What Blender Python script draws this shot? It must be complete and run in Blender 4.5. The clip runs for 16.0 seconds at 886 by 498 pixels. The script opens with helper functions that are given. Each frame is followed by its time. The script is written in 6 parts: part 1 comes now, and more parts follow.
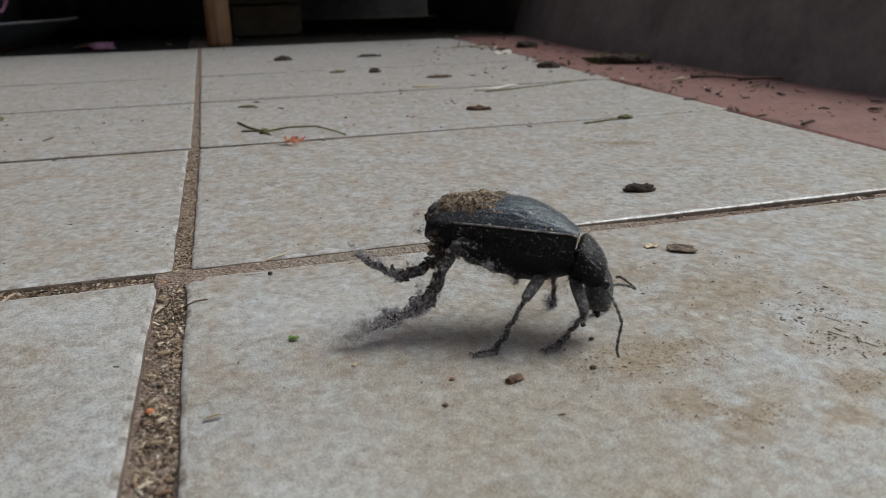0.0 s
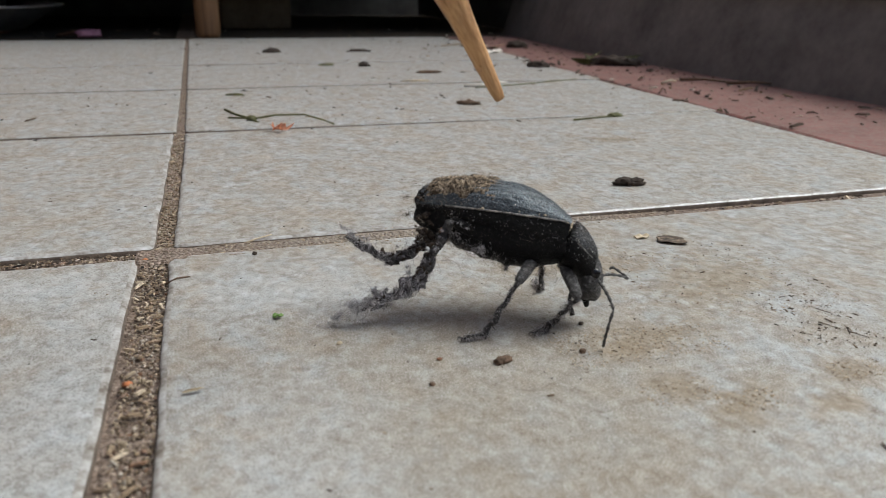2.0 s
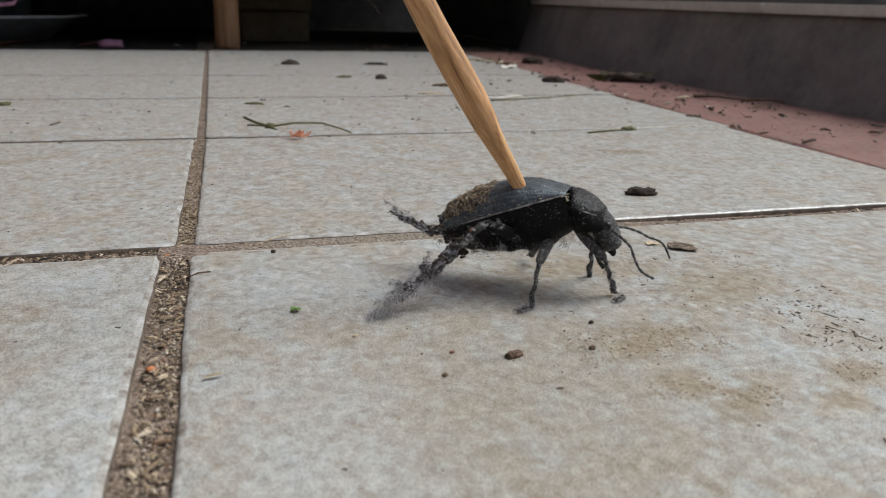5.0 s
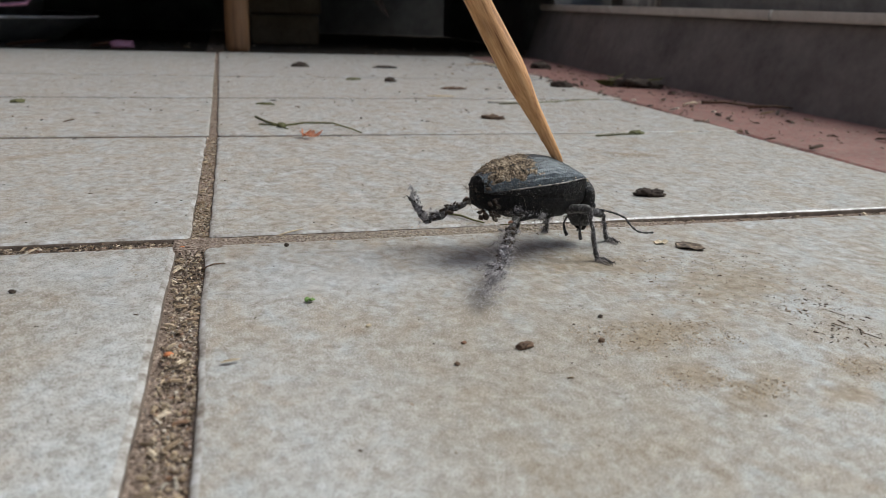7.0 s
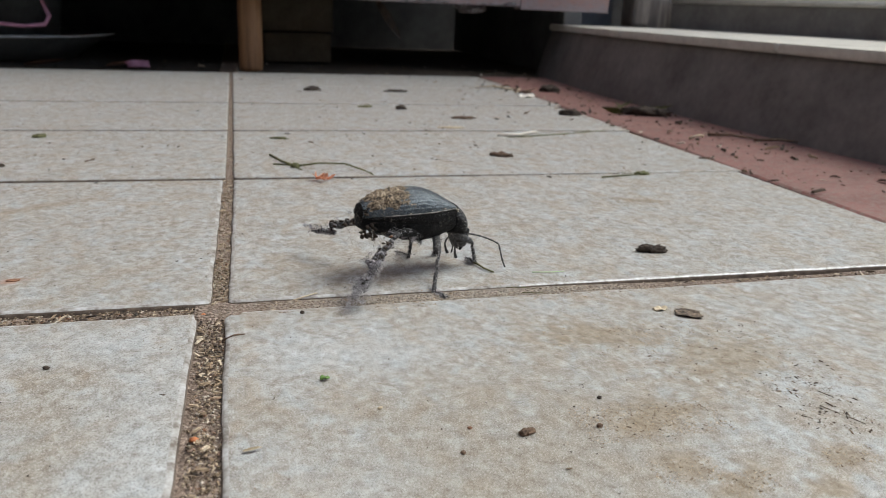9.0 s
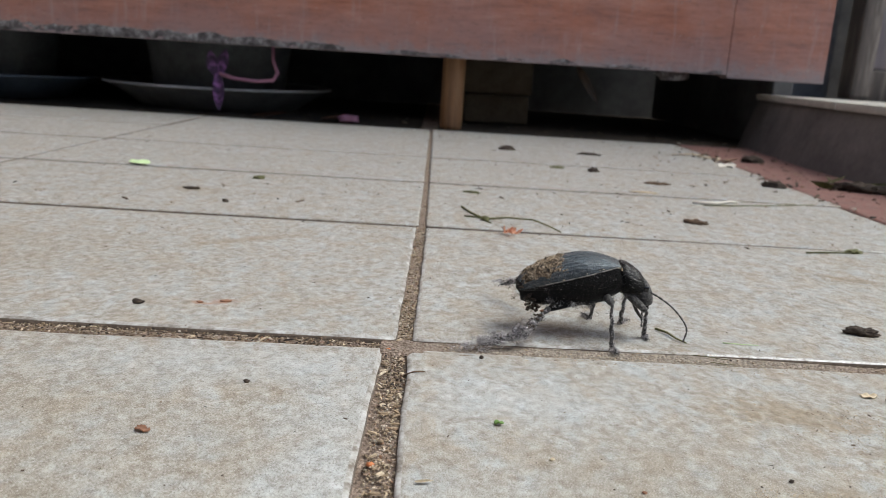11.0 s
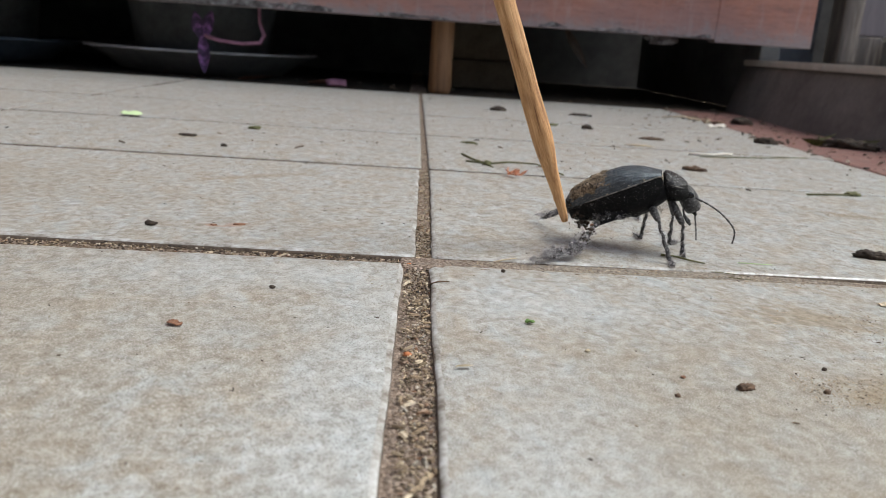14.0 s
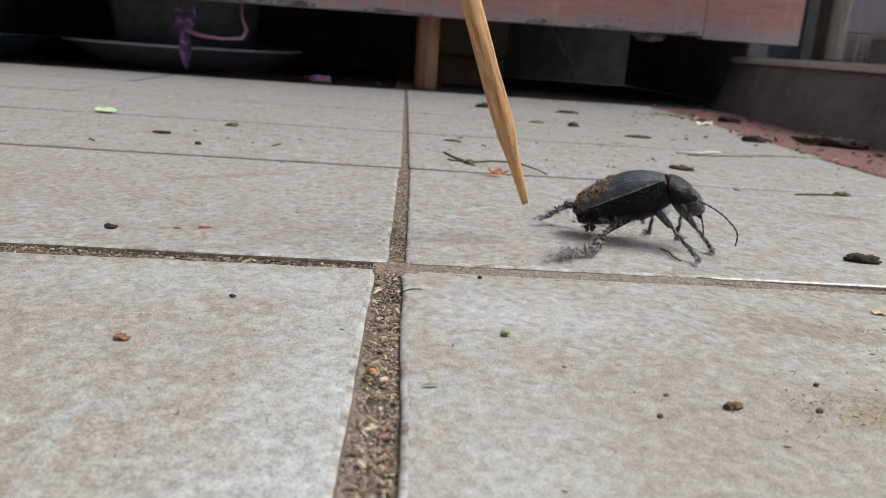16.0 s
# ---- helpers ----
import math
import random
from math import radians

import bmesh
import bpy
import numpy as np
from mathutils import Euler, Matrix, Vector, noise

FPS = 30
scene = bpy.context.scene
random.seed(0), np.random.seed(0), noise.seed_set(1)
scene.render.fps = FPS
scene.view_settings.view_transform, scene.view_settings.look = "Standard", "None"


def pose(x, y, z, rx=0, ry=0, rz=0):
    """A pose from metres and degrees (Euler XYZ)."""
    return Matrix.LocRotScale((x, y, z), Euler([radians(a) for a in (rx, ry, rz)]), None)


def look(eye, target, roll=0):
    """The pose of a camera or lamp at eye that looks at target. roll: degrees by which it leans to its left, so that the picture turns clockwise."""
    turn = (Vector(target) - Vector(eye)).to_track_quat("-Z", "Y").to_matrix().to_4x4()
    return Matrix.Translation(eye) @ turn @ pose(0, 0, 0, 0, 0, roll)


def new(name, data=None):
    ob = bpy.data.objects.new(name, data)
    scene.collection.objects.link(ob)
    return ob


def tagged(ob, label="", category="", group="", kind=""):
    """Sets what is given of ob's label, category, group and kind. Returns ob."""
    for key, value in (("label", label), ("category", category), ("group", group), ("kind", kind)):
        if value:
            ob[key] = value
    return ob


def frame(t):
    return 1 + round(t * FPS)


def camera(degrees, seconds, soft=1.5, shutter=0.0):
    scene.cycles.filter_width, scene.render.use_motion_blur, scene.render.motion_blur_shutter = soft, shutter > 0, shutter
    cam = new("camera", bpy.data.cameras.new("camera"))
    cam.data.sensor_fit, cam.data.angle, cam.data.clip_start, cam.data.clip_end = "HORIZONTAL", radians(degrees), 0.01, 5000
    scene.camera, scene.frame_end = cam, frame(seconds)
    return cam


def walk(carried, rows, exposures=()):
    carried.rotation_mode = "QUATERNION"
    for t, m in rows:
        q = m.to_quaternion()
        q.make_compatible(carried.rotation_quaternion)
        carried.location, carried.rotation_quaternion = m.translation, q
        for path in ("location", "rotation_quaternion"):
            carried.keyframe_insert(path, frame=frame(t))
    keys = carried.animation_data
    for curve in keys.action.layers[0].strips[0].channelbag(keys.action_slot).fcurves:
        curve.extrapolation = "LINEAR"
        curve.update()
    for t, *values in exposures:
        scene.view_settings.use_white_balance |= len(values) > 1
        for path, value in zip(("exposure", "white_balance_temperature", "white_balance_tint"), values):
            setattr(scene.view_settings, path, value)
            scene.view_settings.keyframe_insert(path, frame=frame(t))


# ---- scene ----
cam = camera(59.0, 16.0, soft=0.3)
cam.data.dof.use_dof = True
cam.data.dof.focus_distance = 0.188
cam.data.dof.aperture_fstop = 35.0
PATH = [
    (0, (0.01227, -0.18346, 0.06429), (0.06389, -0.00171, -0.00128), -1.14),
    (0.5, (0.01190, -0.18280, 0.06220), (0.06492, -0.00095, -0.00198), -0.45),
    (1, (0.01205, -0.18169, 0.06110), (0.06624, -0.00055, -0.00409), -0.03),
    (1.5, (0.01185, -0.18197, 0.06041), (0.06692, -0.00115, -0.00495), 0.33),
    (2, (0.01152, -0.18210, 0.05944), (0.06720, -0.00131, -0.00548), 0.74),
    (2.5, (0.01062, -0.18326, 0.05888), (0.06617, -0.00228, -0.00562), 1.09),
    (3, (0.01022, -0.18414, 0.05852), (0.06502, -0.00270, -0.00533), 1.21),
    (3.5, (0.00970, -0.18460, 0.05838), (0.06422, -0.00268, -0.00433), 1.37),
    (4, (0.00962, -0.18608, 0.05824), (0.06335, -0.00373, -0.00393), 1.29),
    (4.2, (0.00981, -0.18631, 0.05759), (0.06285, -0.00357, -0.00399), 1.31),
    (6.3, (0.00860, -0.18719, 0.05731), (0.06199, -0.00417, -0.00312), 1.81),
    (6.5, (0.00804, -0.18817, 0.05654), (0.06084, -0.00482, -0.00341), 1.96),
    (7, (0.00757, -0.18913, 0.05590), (0.05954, -0.00546, -0.00380), 2.13),
    (7.5, (0.00783, -0.18970, 0.05645), (0.05962, -0.00570, -0.00237), 2.12),
    (8, (0.00790, -0.18955, 0.05621), (0.05871, -0.00535, -0.00287), 2.08),
    (8.2, (0.00745, -0.19001, 0.05599), (0.05826, -0.00589, -0.00331), 2.25),
    (10.3, (-0.00071, -0.20018, 0.11093), (0.03758, -0.01108, 0.05827), 2.62),
    (10.5, (-0.00606, -0.20149, 0.09574), (0.02129, -0.00977, 0.04578), 2.91),
    (11, (0.00475, -0.19452, 0.07130), (0.00885, 0.00009, 0.02539), 3.61),
    (11.5, (-0.00401, -0.20582, 0.05775), (-0.00222, -0.01115, 0.01190), 2.97),
    (12, (-0.00456, -0.19788, 0.05588), (0.00180, -0.00366, 0.00858), 3.32),
    (12.5, (-0.00450, -0.19607, 0.05592), (0.00469, -0.00223, 0.00752), 3.37),
    (13, (-0.00502, -0.19623, 0.05513), (0.00463, -0.00276, 0.00537), 3.59),
    (13.5, (-0.00475, -0.19648, 0.05482), (0.00471, -0.00318, 0.00436), 3.74),
    (14, (-0.00475, -0.19732, 0.05434), (0.00482, -0.00406, 0.00375), 3.89),
    (14.5, (-0.00486, -0.19654, 0.05383), (0.00470, -0.00338, 0.00286), 4.00),
    (15, (-0.00440, -0.19532, 0.05465), (0.00640, -0.00225, 0.00358), 3.75),
    (15.5, (-0.00432, -0.19510, 0.05454), (0.00687, -0.00213, 0.00319), 3.79),
    (16, (-0.00069, -0.18765, 0.05417), (0.01169, 0.00527, 0.00292), 4.07),
]
EXPOSURES = [(0.0, 0.07, 6290, 4.5), (0.5, 0.2, 6290, 4.5), (1.5, 0.32, 6290, 4.5), (4.0, 0.33, 6290, 4.5), (8.0, 0.37, 6300, 4.5), (10.5, 0.60, 6300, 4.5), (11.5, 0.6, 6340, 4.5), (16.0, 0.58, 6310, 4.5)]
walk(cam, [(t, look(eye, target, roll)) for t, eye, target, roll in PATH], EXPOSURES)

# ---- light: a bright overcast sky and a broad, weak sun ----
world = bpy.data.worlds.new("sky")
scene.world = world
world.use_nodes = True
wn = world.node_tree
sky = wn.nodes.new("ShaderNodeTexSky")
sky.sky_type, sky.sun_disc = "NISHITA", False
sky.sun_elevation, sky.sun_rotation = radians(58), radians(85)
sky.air_density, sky.dust_density, sky.ozone_density = 1.0, 4.0, 1.0
wn.links.new(sky.outputs[0], wn.nodes["Background"].inputs[0])
wn.nodes["Background"].inputs[1].default_value = 0.15
sun_data = bpy.data.lights.new("sun", "SUN")
sun_data.energy, sun_data.angle, sun_data.color = 1.7, radians(38), (1.0, 0.985, 0.955)
sun = new("sun", sun_data)
sun.matrix_world = look((1.0, 0.08, 1.6), (0, 0, 0))

CM = 0.01


# ---- materials ----
class Mat:
    """A principled material and a few node helpers."""

    def __init__(self, name, rough=0.6, metal=0.0):
        self.m = bpy.data.materials.new(name)
        self.m.use_nodes = True
        self.t = self.m.node_tree
        self.b = self.t.nodes["Principled BSDF"]
        self.b.inputs["Roughness"].default_value = rough
        self.b.inputs["Metallic"].default_value = metal
        geo = self.t.nodes.new("ShaderNodeNewGeometry")
        self.pos = geo.outputs["Position"]
        self.normal = geo.outputs["Normal"]
        self.island = geo.outputs["Random Per Island"]
        tc = self.t.nodes.new("ShaderNodeTexCoord")
        self.obj = tc.outputs["Object"]
        self.rand = self.t.nodes.new("ShaderNodeObjectInfo").outputs["Random"]

    def put(self, socket, value):
        if hasattr(value, "is_output"):
            self.t.links.new(value, socket)
        else:
            socket.default_value = value

    def noise(self, vec, scale, detail=4.0, rough=0.55, stretch=(1, 1, 1), distortion=0.0):
        n = self.t.nodes.new("ShaderNodeTexNoise")
        if stretch != (1, 1, 1):
            mp = self.t.nodes.new("ShaderNodeMapping")
            mp.inputs["Scale"].default_value = stretch
            self.put(mp.inputs["Vector"], vec)
            vec = mp.outputs[0]
        self.put(n.inputs["Vector"], vec)
        n.inputs["Scale"].default_value, n.inputs["Detail"].default_value = scale, detail
        n.inputs["Roughness"].default_value, n.inputs["Distortion"].default_value = rough, distortion
        return n.outputs[0]

    def voronoi(self, vec, scale, feature="F1"):
        n = self.t.nodes.new("ShaderNodeTexVoronoi")
        n.feature = feature
        self.put(n.inputs["Vector"], vec)
        n.inputs["Scale"].default_value = scale
        return n.outputs[0]

    def ramp(self, value, *stops):
        r = self.t.nodes.new("ShaderNodeValToRGB")
        e = r.color_ramp.elements
        while len(e) < len(stops):
            e.new(0.5)
        for el, (p, c) in zip(e, stops):
            el.position = p
            el.color = (*c, 1) if isinstance(c, tuple) else (c, c, c, 1)
        self.put(r.inputs[0], value)
        return r.outputs[0]

    def mix(self, f, a, b, kind="MIX"):
        n = self.t.nodes.new("ShaderNodeMix")
        n.data_type, n.blend_type = "RGBA", kind
        self.put(n.inputs["Factor"], f)
        for s, v in ((n.inputs[6], a), (n.inputs[7], b)):
            self.put(s, (*v, 1) if isinstance(v, tuple) else v)
        return n.outputs[2]

    def math(self, op, a, b=0.0, clamp=False):
        n = self.t.nodes.new("ShaderNodeMath")
        n.operation, n.use_clamp = op, clamp
        self.put(n.inputs[0], a)
        self.put(n.inputs[1], b)
        return n.outputs[0]

    def xyz(self, vec):
        n = self.t.nodes.new("ShaderNodeSeparateXYZ")
        self.put(n.inputs[0], vec)
        return n.outputs

    def spot(self, x, y, rx, ry, soft, turn=0.0):
        """1 inside a ragged ellipse on the floor (cm), fading to 0."""
        mp = self.t.nodes.new("ShaderNodeMapping")
        mp.vector_type = "TEXTURE"
        mp.inputs["Location"].default_value = (x * CM, y * CM, 0)
        mp.inputs["Rotation"].default_value = (0, 0, radians(turn))
        mp.inputs["Scale"].default_value = (rx * CM, ry * CM, 1000)
        self.put(mp.inputs["Vector"], self.pos)
        d = self.t.nodes.new("ShaderNodeVectorMath")
        d.operation = "LENGTH"
        self.put(d.inputs[0], mp.outputs[0])
        wob = self.noise(self.pos, 260, 5, 0.65)
        r = self.math("ADD", d.outputs["Value"], self.math("MULTIPLY", self.math("SUBTRACT", wob, 0.5), soft * 3.2))
        return self.ramp(r, (0.35, 1.0), (1.0, 0.0))

    def colour(self, c):
        self.put(self.b.inputs["Base Color"], (*c, 1) if isinstance(c, tuple) else c)

    def rough(self, v):
        self.put(self.b.inputs["Roughness"], v)

    def bump(self, h, strength=0.3, dist=0.001):
        n = self.t.nodes.new("ShaderNodeBump")
        n.inputs["Strength"].default_value, n.inputs["Distance"].default_value = strength, dist
        self.put(n.inputs["Height"], h)
        self.put(self.b.inputs["Normal"], n.outputs[0])


def tile_material():
    """Mottled grey-beige glaze: soft blotches, fine grain, cool worn margins, warm grime that also dims the left tiles.
    """
    k = Mat("glazed_tile")
    off = k.t.nodes.new("ShaderNodeVectorMath")
    k.put(off.inputs[0], k.pos)
    k.put(off.inputs[1], k.rand)
    p = off.outputs[0]
    long = (1, 0.85, 1)
    grain = k.noise(p, 2600, 3, 0.6, long)
    fine = k.noise(p, 950, 3, 0.55, long)
    blot = k.noise(p, 400, 4, 0.55, long, 0.4)
    broad = k.noise(p, 42, 4, 0.6)
    warm = k.noise(p, 115, 5, 0.62, (1, 0.7, 1), 0.5)
    cool = k.noise(k.obj, 150, 5, 0.6, (1, 0.7, 1), 0.5)
    both = k.math("ADD", k.math("MULTIPLY", blot, 0.5), k.math("ADD", k.math("MULTIPLY", fine, 0.26), k.math("MULTIPLY", grain, 0.24)))
    c = k.ramp(both, (0.36, (0.185, 0.164, 0.132)), (0.45, (0.275, 0.259, 0.226)), (0.53, (0.355, 0.352, 0.332)), (0.64, (0.49, 0.508, 0.505)))
    c = k.mix(k.ramp(cool, (0.46, 0.0), (0.62, 0.7)), c, k.mix(k.ramp(both, (0.38, 0.0), (0.62, 1.0)), (0.29, 0.315, 0.325), (0.47, 0.53, 0.565)))
    c = k.mix(k.ramp(warm, (0.46, 0.0), (0.64, 0.75)), c, k.mix(k.ramp(both, (0.38, 0.0), (0.62, 1.0)), (0.205, 0.167, 0.12), (0.385, 0.335, 0.265)))
    c = k.mix(k.ramp(broad, (0.46, 0.0), (0.74, 0.36)), c, (0.265, 0.232, 0.182))
    # margins along the joints, worn to the cool pale glaze
    for s in ((-1.3, -8.5, 1.5, 9.0, 0.6, 0), (2.2, -11.0, 2.0, 5.0, 0.7, 0), (2.6, -3.4, 3.0, 1.4, 0.7, 0), (-4.5, -2.2, 5.5, 1.4, 0.7, 0)):
        c = k.mix(k.math("MULTIPLY", k.spot(*s), 0.5), c, k.mix(k.ramp(both, (0.38, 0.0), (0.62, 1.0)), (0.33, 0.352, 0.358), (0.53, 0.58, 0.6)))
    # broad warm grime; also puts the weaker light on the left into the colour
    for s in ((-12.0, -7.0, 13.0, 7.5, 0.5, 8), (-20.0, 8.0, 14.0, 5.0, 0.6, -5), (5.5, -9.0, 5.0, 5.0, 0.8, 20), (-7.0, -13.0, 5.0, 5.0, 0.6, 0)):
        c = k.mix(k.math("MULTIPLY", k.spot(*s), 0.62), c, k.mix(k.ramp(both, (0.36, 0.0), (0.64, 1.0)), (0.185, 0.157, 0.117), (0.325, 0.295, 0.245)))
    rusty = k.noise(p, 210, 3, 0.6, (0.7, 1, 1))
    c = k.mix(k.ramp(rusty, (0.64, 0.0), (0.74, 0.4)), c, (0.2, 0.145, 0.095))
    pores = k.noise(p, 3400, 2, 0.5)
    c = k.mix(k.ramp(pores, (0.54, 0.0), (0.68, 0.75)), c, (0.12, 0.1, 0.076))
    c = k.mix(k.ramp(pores, (0.32, 0.65), (0.45, 0.0)), c, (0.52, 0.525, 0.51))
    dots = k.voronoi(p, 210)
    c = k.mix(k.ramp(dots, (0.05, 0.6), (0.1, 0.0)), c, (0.13, 0.10, 0.07))
    # brown smears that lie on the floor
    for s in ((8.3, -7.2, 1.5, 0.75, 0.6, 10), (7.6, -7.5, 0.6, 0.35, 0.6, 0), (8.6, -9.6, 0.9, 0.5, 0.6, 30), (11.0, -9.2, 0.8, 0.45, 0.6, -10), (7.9, -9.0, 0.7, 0.55, 0.6, 0), (10.0, -10.0, 0.55, 0.4, 0.5, 0), (11.2, -5.2, 2.4, 1.3, 0.7, 20),
              (16.8, 9.5, 1.6, 0.6, 0.6, -15), (-11.8, 21.2, 1.7, 1.0, 0.6, 0), (-6.5, 10.5, 3.5, 0.5, 0.8, 35), (9.0, -3.4, 2.6, 1.0, 0.8, -10)):
        c = k.mix(k.math("MULTIPLY", k.spot(*s), 0.7), c, k.mix(k.ramp(both, (0.36, 0.0), (0.64, 1.0)), (0.165, 0.128, 0.082), (0.315, 0.262, 0.188)))
    # ragged rust stains
    for s in ((-5.35, 2.5, 0.5, 0.3, 0.7, 8), (-6.0, 2.28, 0.32, 0.2, 0.7, -10)):
        c = k.mix(k.math("MULTIPLY", k.spot(*s), 0.85), c, (0.3, 0.16, 0.1))
    k.colour(c)
    k.rough(k.ramp(blot, (0.3, 0.62), (0.7, 0.4)))
    k.b.inputs["Specular IOR Level"].default_value = 0.4
    k.bump(both, 0.6, 0.0006)
    return k.m


def simple(name, stops, scale, rough=0.7, bump=0.4, dist=0.001, stretch=(1, 1, 1), metal=0.0, fine=6.0, coords="obj", spec=0.5):
    k = Mat(name, rough, metal)
    v = k.pos if coords == "pos" else k.obj
    n = k.noise(v, scale, 6, 0.62, stretch)
    f = k.noise(v, scale * fine, 3, 0.6, stretch)
    h = k.math("ADD", k.math("MULTIPLY", n, 0.7), k.math("MULTIPLY", f, 0.3))
    k.colour(k.ramp(h, *stops))
    k.b.inputs["Specular IOR Level"].default_value = spec
    k.bump(h, bump, dist)
    return k.m


def red_wood():
    """Red varnish worn to the grain, violet-grey grime rising from the lower edge."""
    k = Mat("varnished_red_wood", 0.4)
    g = k.noise(k.pos, 55, 6, 0.7, (0.35, 1, 1.6))
    streak = k.noise(k.pos, 160, 4, 0.65, (0.18, 1, 1.5))
    blot = k.noise(k.pos, 14, 5, 0.65)
    h = k.math("ADD", k.math("MULTIPLY", g, 0.6), k.math("MULTIPLY", streak, 0.4))
    c = k.ramp(h, (0.34, (0.22, 0.085, 0.056)), (0.48, (0.38, 0.15, 0.092)), (0.58, (0.44, 0.19, 0.125)), (0.7, (0.52, 0.28, 0.2)))
    c = k.mix(k.ramp(blot, (0.42, 0.0), (0.62, 0.4)), c, (0.30, 0.2, 0.19))
    z = k.xyz(k.pos)[2]
    rag = k.math("MULTIPLY", k.math("SUBTRACT", k.noise(k.pos, 60, 6, 0.75), 0.5), 0.05)
    up = k.math("ADD", z, rag)
    haze = k.ramp(up, (0.078, 1.0), (0.125, 0.0))
    c = k.mix(k.math("MULTIPLY", haze, 0.55), c, (0.25, 0.185, 0.19))
    grime = k.ramp(up, (0.078, 1.0), (0.092, 0.0))
    c = k.mix(k.math("MULTIPLY", grime, 0.65), c, (0.25, 0.24, 0.245))
    wear = k.noise(k.pos, 300, 5, 0.7, (0.5, 1, 1))
    c = k.mix(k.ramp(wear, (0.55, 0.0), (0.7, 0.55)), c, (0.16, 0.09, 0.072))
    drips = k.noise(k.pos, 90, 4, 0.6, (1.3, 1, 0.15))
    c = k.mix(k.ramp(drips, (0.56, 0.0), (0.72, 0.45)), c, (0.4, 0.33, 0.31))
    specks = k.voronoi(k.pos, 120)
    c = k.mix(k.ramp(specks, (0.06, 0.5), (0.12, 0.0)), c, (0.42, 0.37, 0.32))
    k.colour(c)
    k.rough(k.ramp(haze, (0.0, 0.36), (1.0, 0.75)))
    k.bump(h, 0.3, 0.002)
    return k.m


def red_paint():
    k = Mat("red_oxide_paint", 0.6)
    n = k.noise(k.pos, 60, 6, 0.65)
    f = k.noise(k.pos, 420, 4, 0.6)
    c = k.ramp(n, (0.3, (0.11, 0.04, 0.034)), (0.55, (0.2, 0.078, 0.066)), (0.75, (0.25, 0.13, 0.11)))
    c = k.mix(k.ramp(f, (0.42, 0.0), (0.62, 0.8)), c, (0.185, 0.142, 0.122))
    k.colour(c)
    k.bump(f, 0.4, 0.0008)
    return k.m


def grit():
    k = Mat("sandy_joint", 0.9)
    n = k.noise(k.pos, 900, 4, 0.7)
    v = k.voronoi(k.pos, 1100)
    b = k.noise(k.pos, 120, 4, 0.6)
    c = k.ramp(n, (0.3, (0.105, 0.072, 0.053)), (0.5, (0.25, 0.188, 0.145)), (0.7, (0.44, 0.36, 0.295)))
    c = k.mix(k.ramp(b, (0.45, 0.0), (0.7, 0.45)), c, (0.12, 0.086, 0.064))
    # paler dry sand where the joint is full
    c = k.mix(k.math("MULTIPLY", k.spot(6.5, -0.15, 7.5, 1.2, 0.35, 0.7), 0.75), c, k.ramp(n, (0.3, (0.17, 0.145, 0.115)), (0.5, (0.29, 0.26, 0.215)), (0.7, (0.45, 0.415, 0.355))))
    k.colour(c)
    k.bump(k.math("SUBTRACT", n, v), 0.9, 0.0012)
    return k.m


def speckled(name, stops, rough=0.8):
    """One colour per loose piece, picked along the stops."""
    k = Mat(name, rough)
    c = k.ramp(k.island, *stops)
    n = k.noise(k.pos, 1500, 4, 0.6)
    k.colour(k.mix(k.ramp(n, (0.35, 0.4), (0.6, 0.0)), c, (0.05, 0.04, 0.03)))
    k.bump(n, 0.4, 0.0003)
    return k.m


def elytra_material():
    """Black chitin: fine glossy pits, pale dust caught in the pits, a bluish sky sheen put into the colours."""
    k = Mat("black_wing_case", 0.3)
    n = k.noise(k.obj, 3000, 3, 0.65)
    pits = k.voronoi(k.obj, 3400)
    b = k.noise(k.obj, 260, 5, 0.65)
    c = k.ramp(b, (0.3, (0.009, 0.012, 0.016)), (0.7, (0.026, 0.035, 0.044)))
    dust = k.math("MULTIPLY", k.ramp(n, (0.5, 0.0), (0.6, 1.0)), k.ramp(b, (0.36, 0.15), (0.62, 0.85)))
    # dust tone is blue-grey so that it also paints in the sheen
    c = k.mix(dust, c, (0.19, 0.225, 0.25))
    k.colour(c)
    k.rough(k.ramp(n, (0.35, 0.26), (0.65, 0.5)))
    k.b.inputs["Specular IOR Level"].default_value = 0.85
    k.b.inputs["Specular Tint"].default_value = (0.82, 0.93, 1.0, 1.0)
    k.bump(k.math("ADD", k.math("MULTIPLY", pits, 0.7), n), 0.8, 0.00017)
    return k.m


def neck_material():
    """The same chitin, coarsely pitted and glossy, with pale dust left in patches."""
    k = Mat("dusty_neck_shield", 0.35)
    n = k.noise(k.obj, 1900, 4, 0.75)
    pits = k.voronoi(k.obj, 2200)
    b = k.noise(k.obj, 380, 5, 0.65)
    c = k.ramp(n, (0.3, (0.004, 0.0045, 0.005)), (0.6, (0.017, 0.018, 0.02)))
    dust = k.math("MULTIPLY", k.ramp(n, (0.52, 0.0), (0.6, 1.0)), k.ramp(b, (0.54, 0.0), (0.7, 0.7)))
    c = k.mix(dust, c, (0.3, 0.29, 0.275))
    k.colour(c)
    k.rough(k.ramp(dust, (0.0, 0.26), (0.6, 0.9)))
    k.b.inputs["Specular IOR Level"].default_value = 0.4
    k.bump(k.math("ADD", k.math("MULTIPLY", pits, 0.35), n), 1.0, 0.0003)
    return k.m


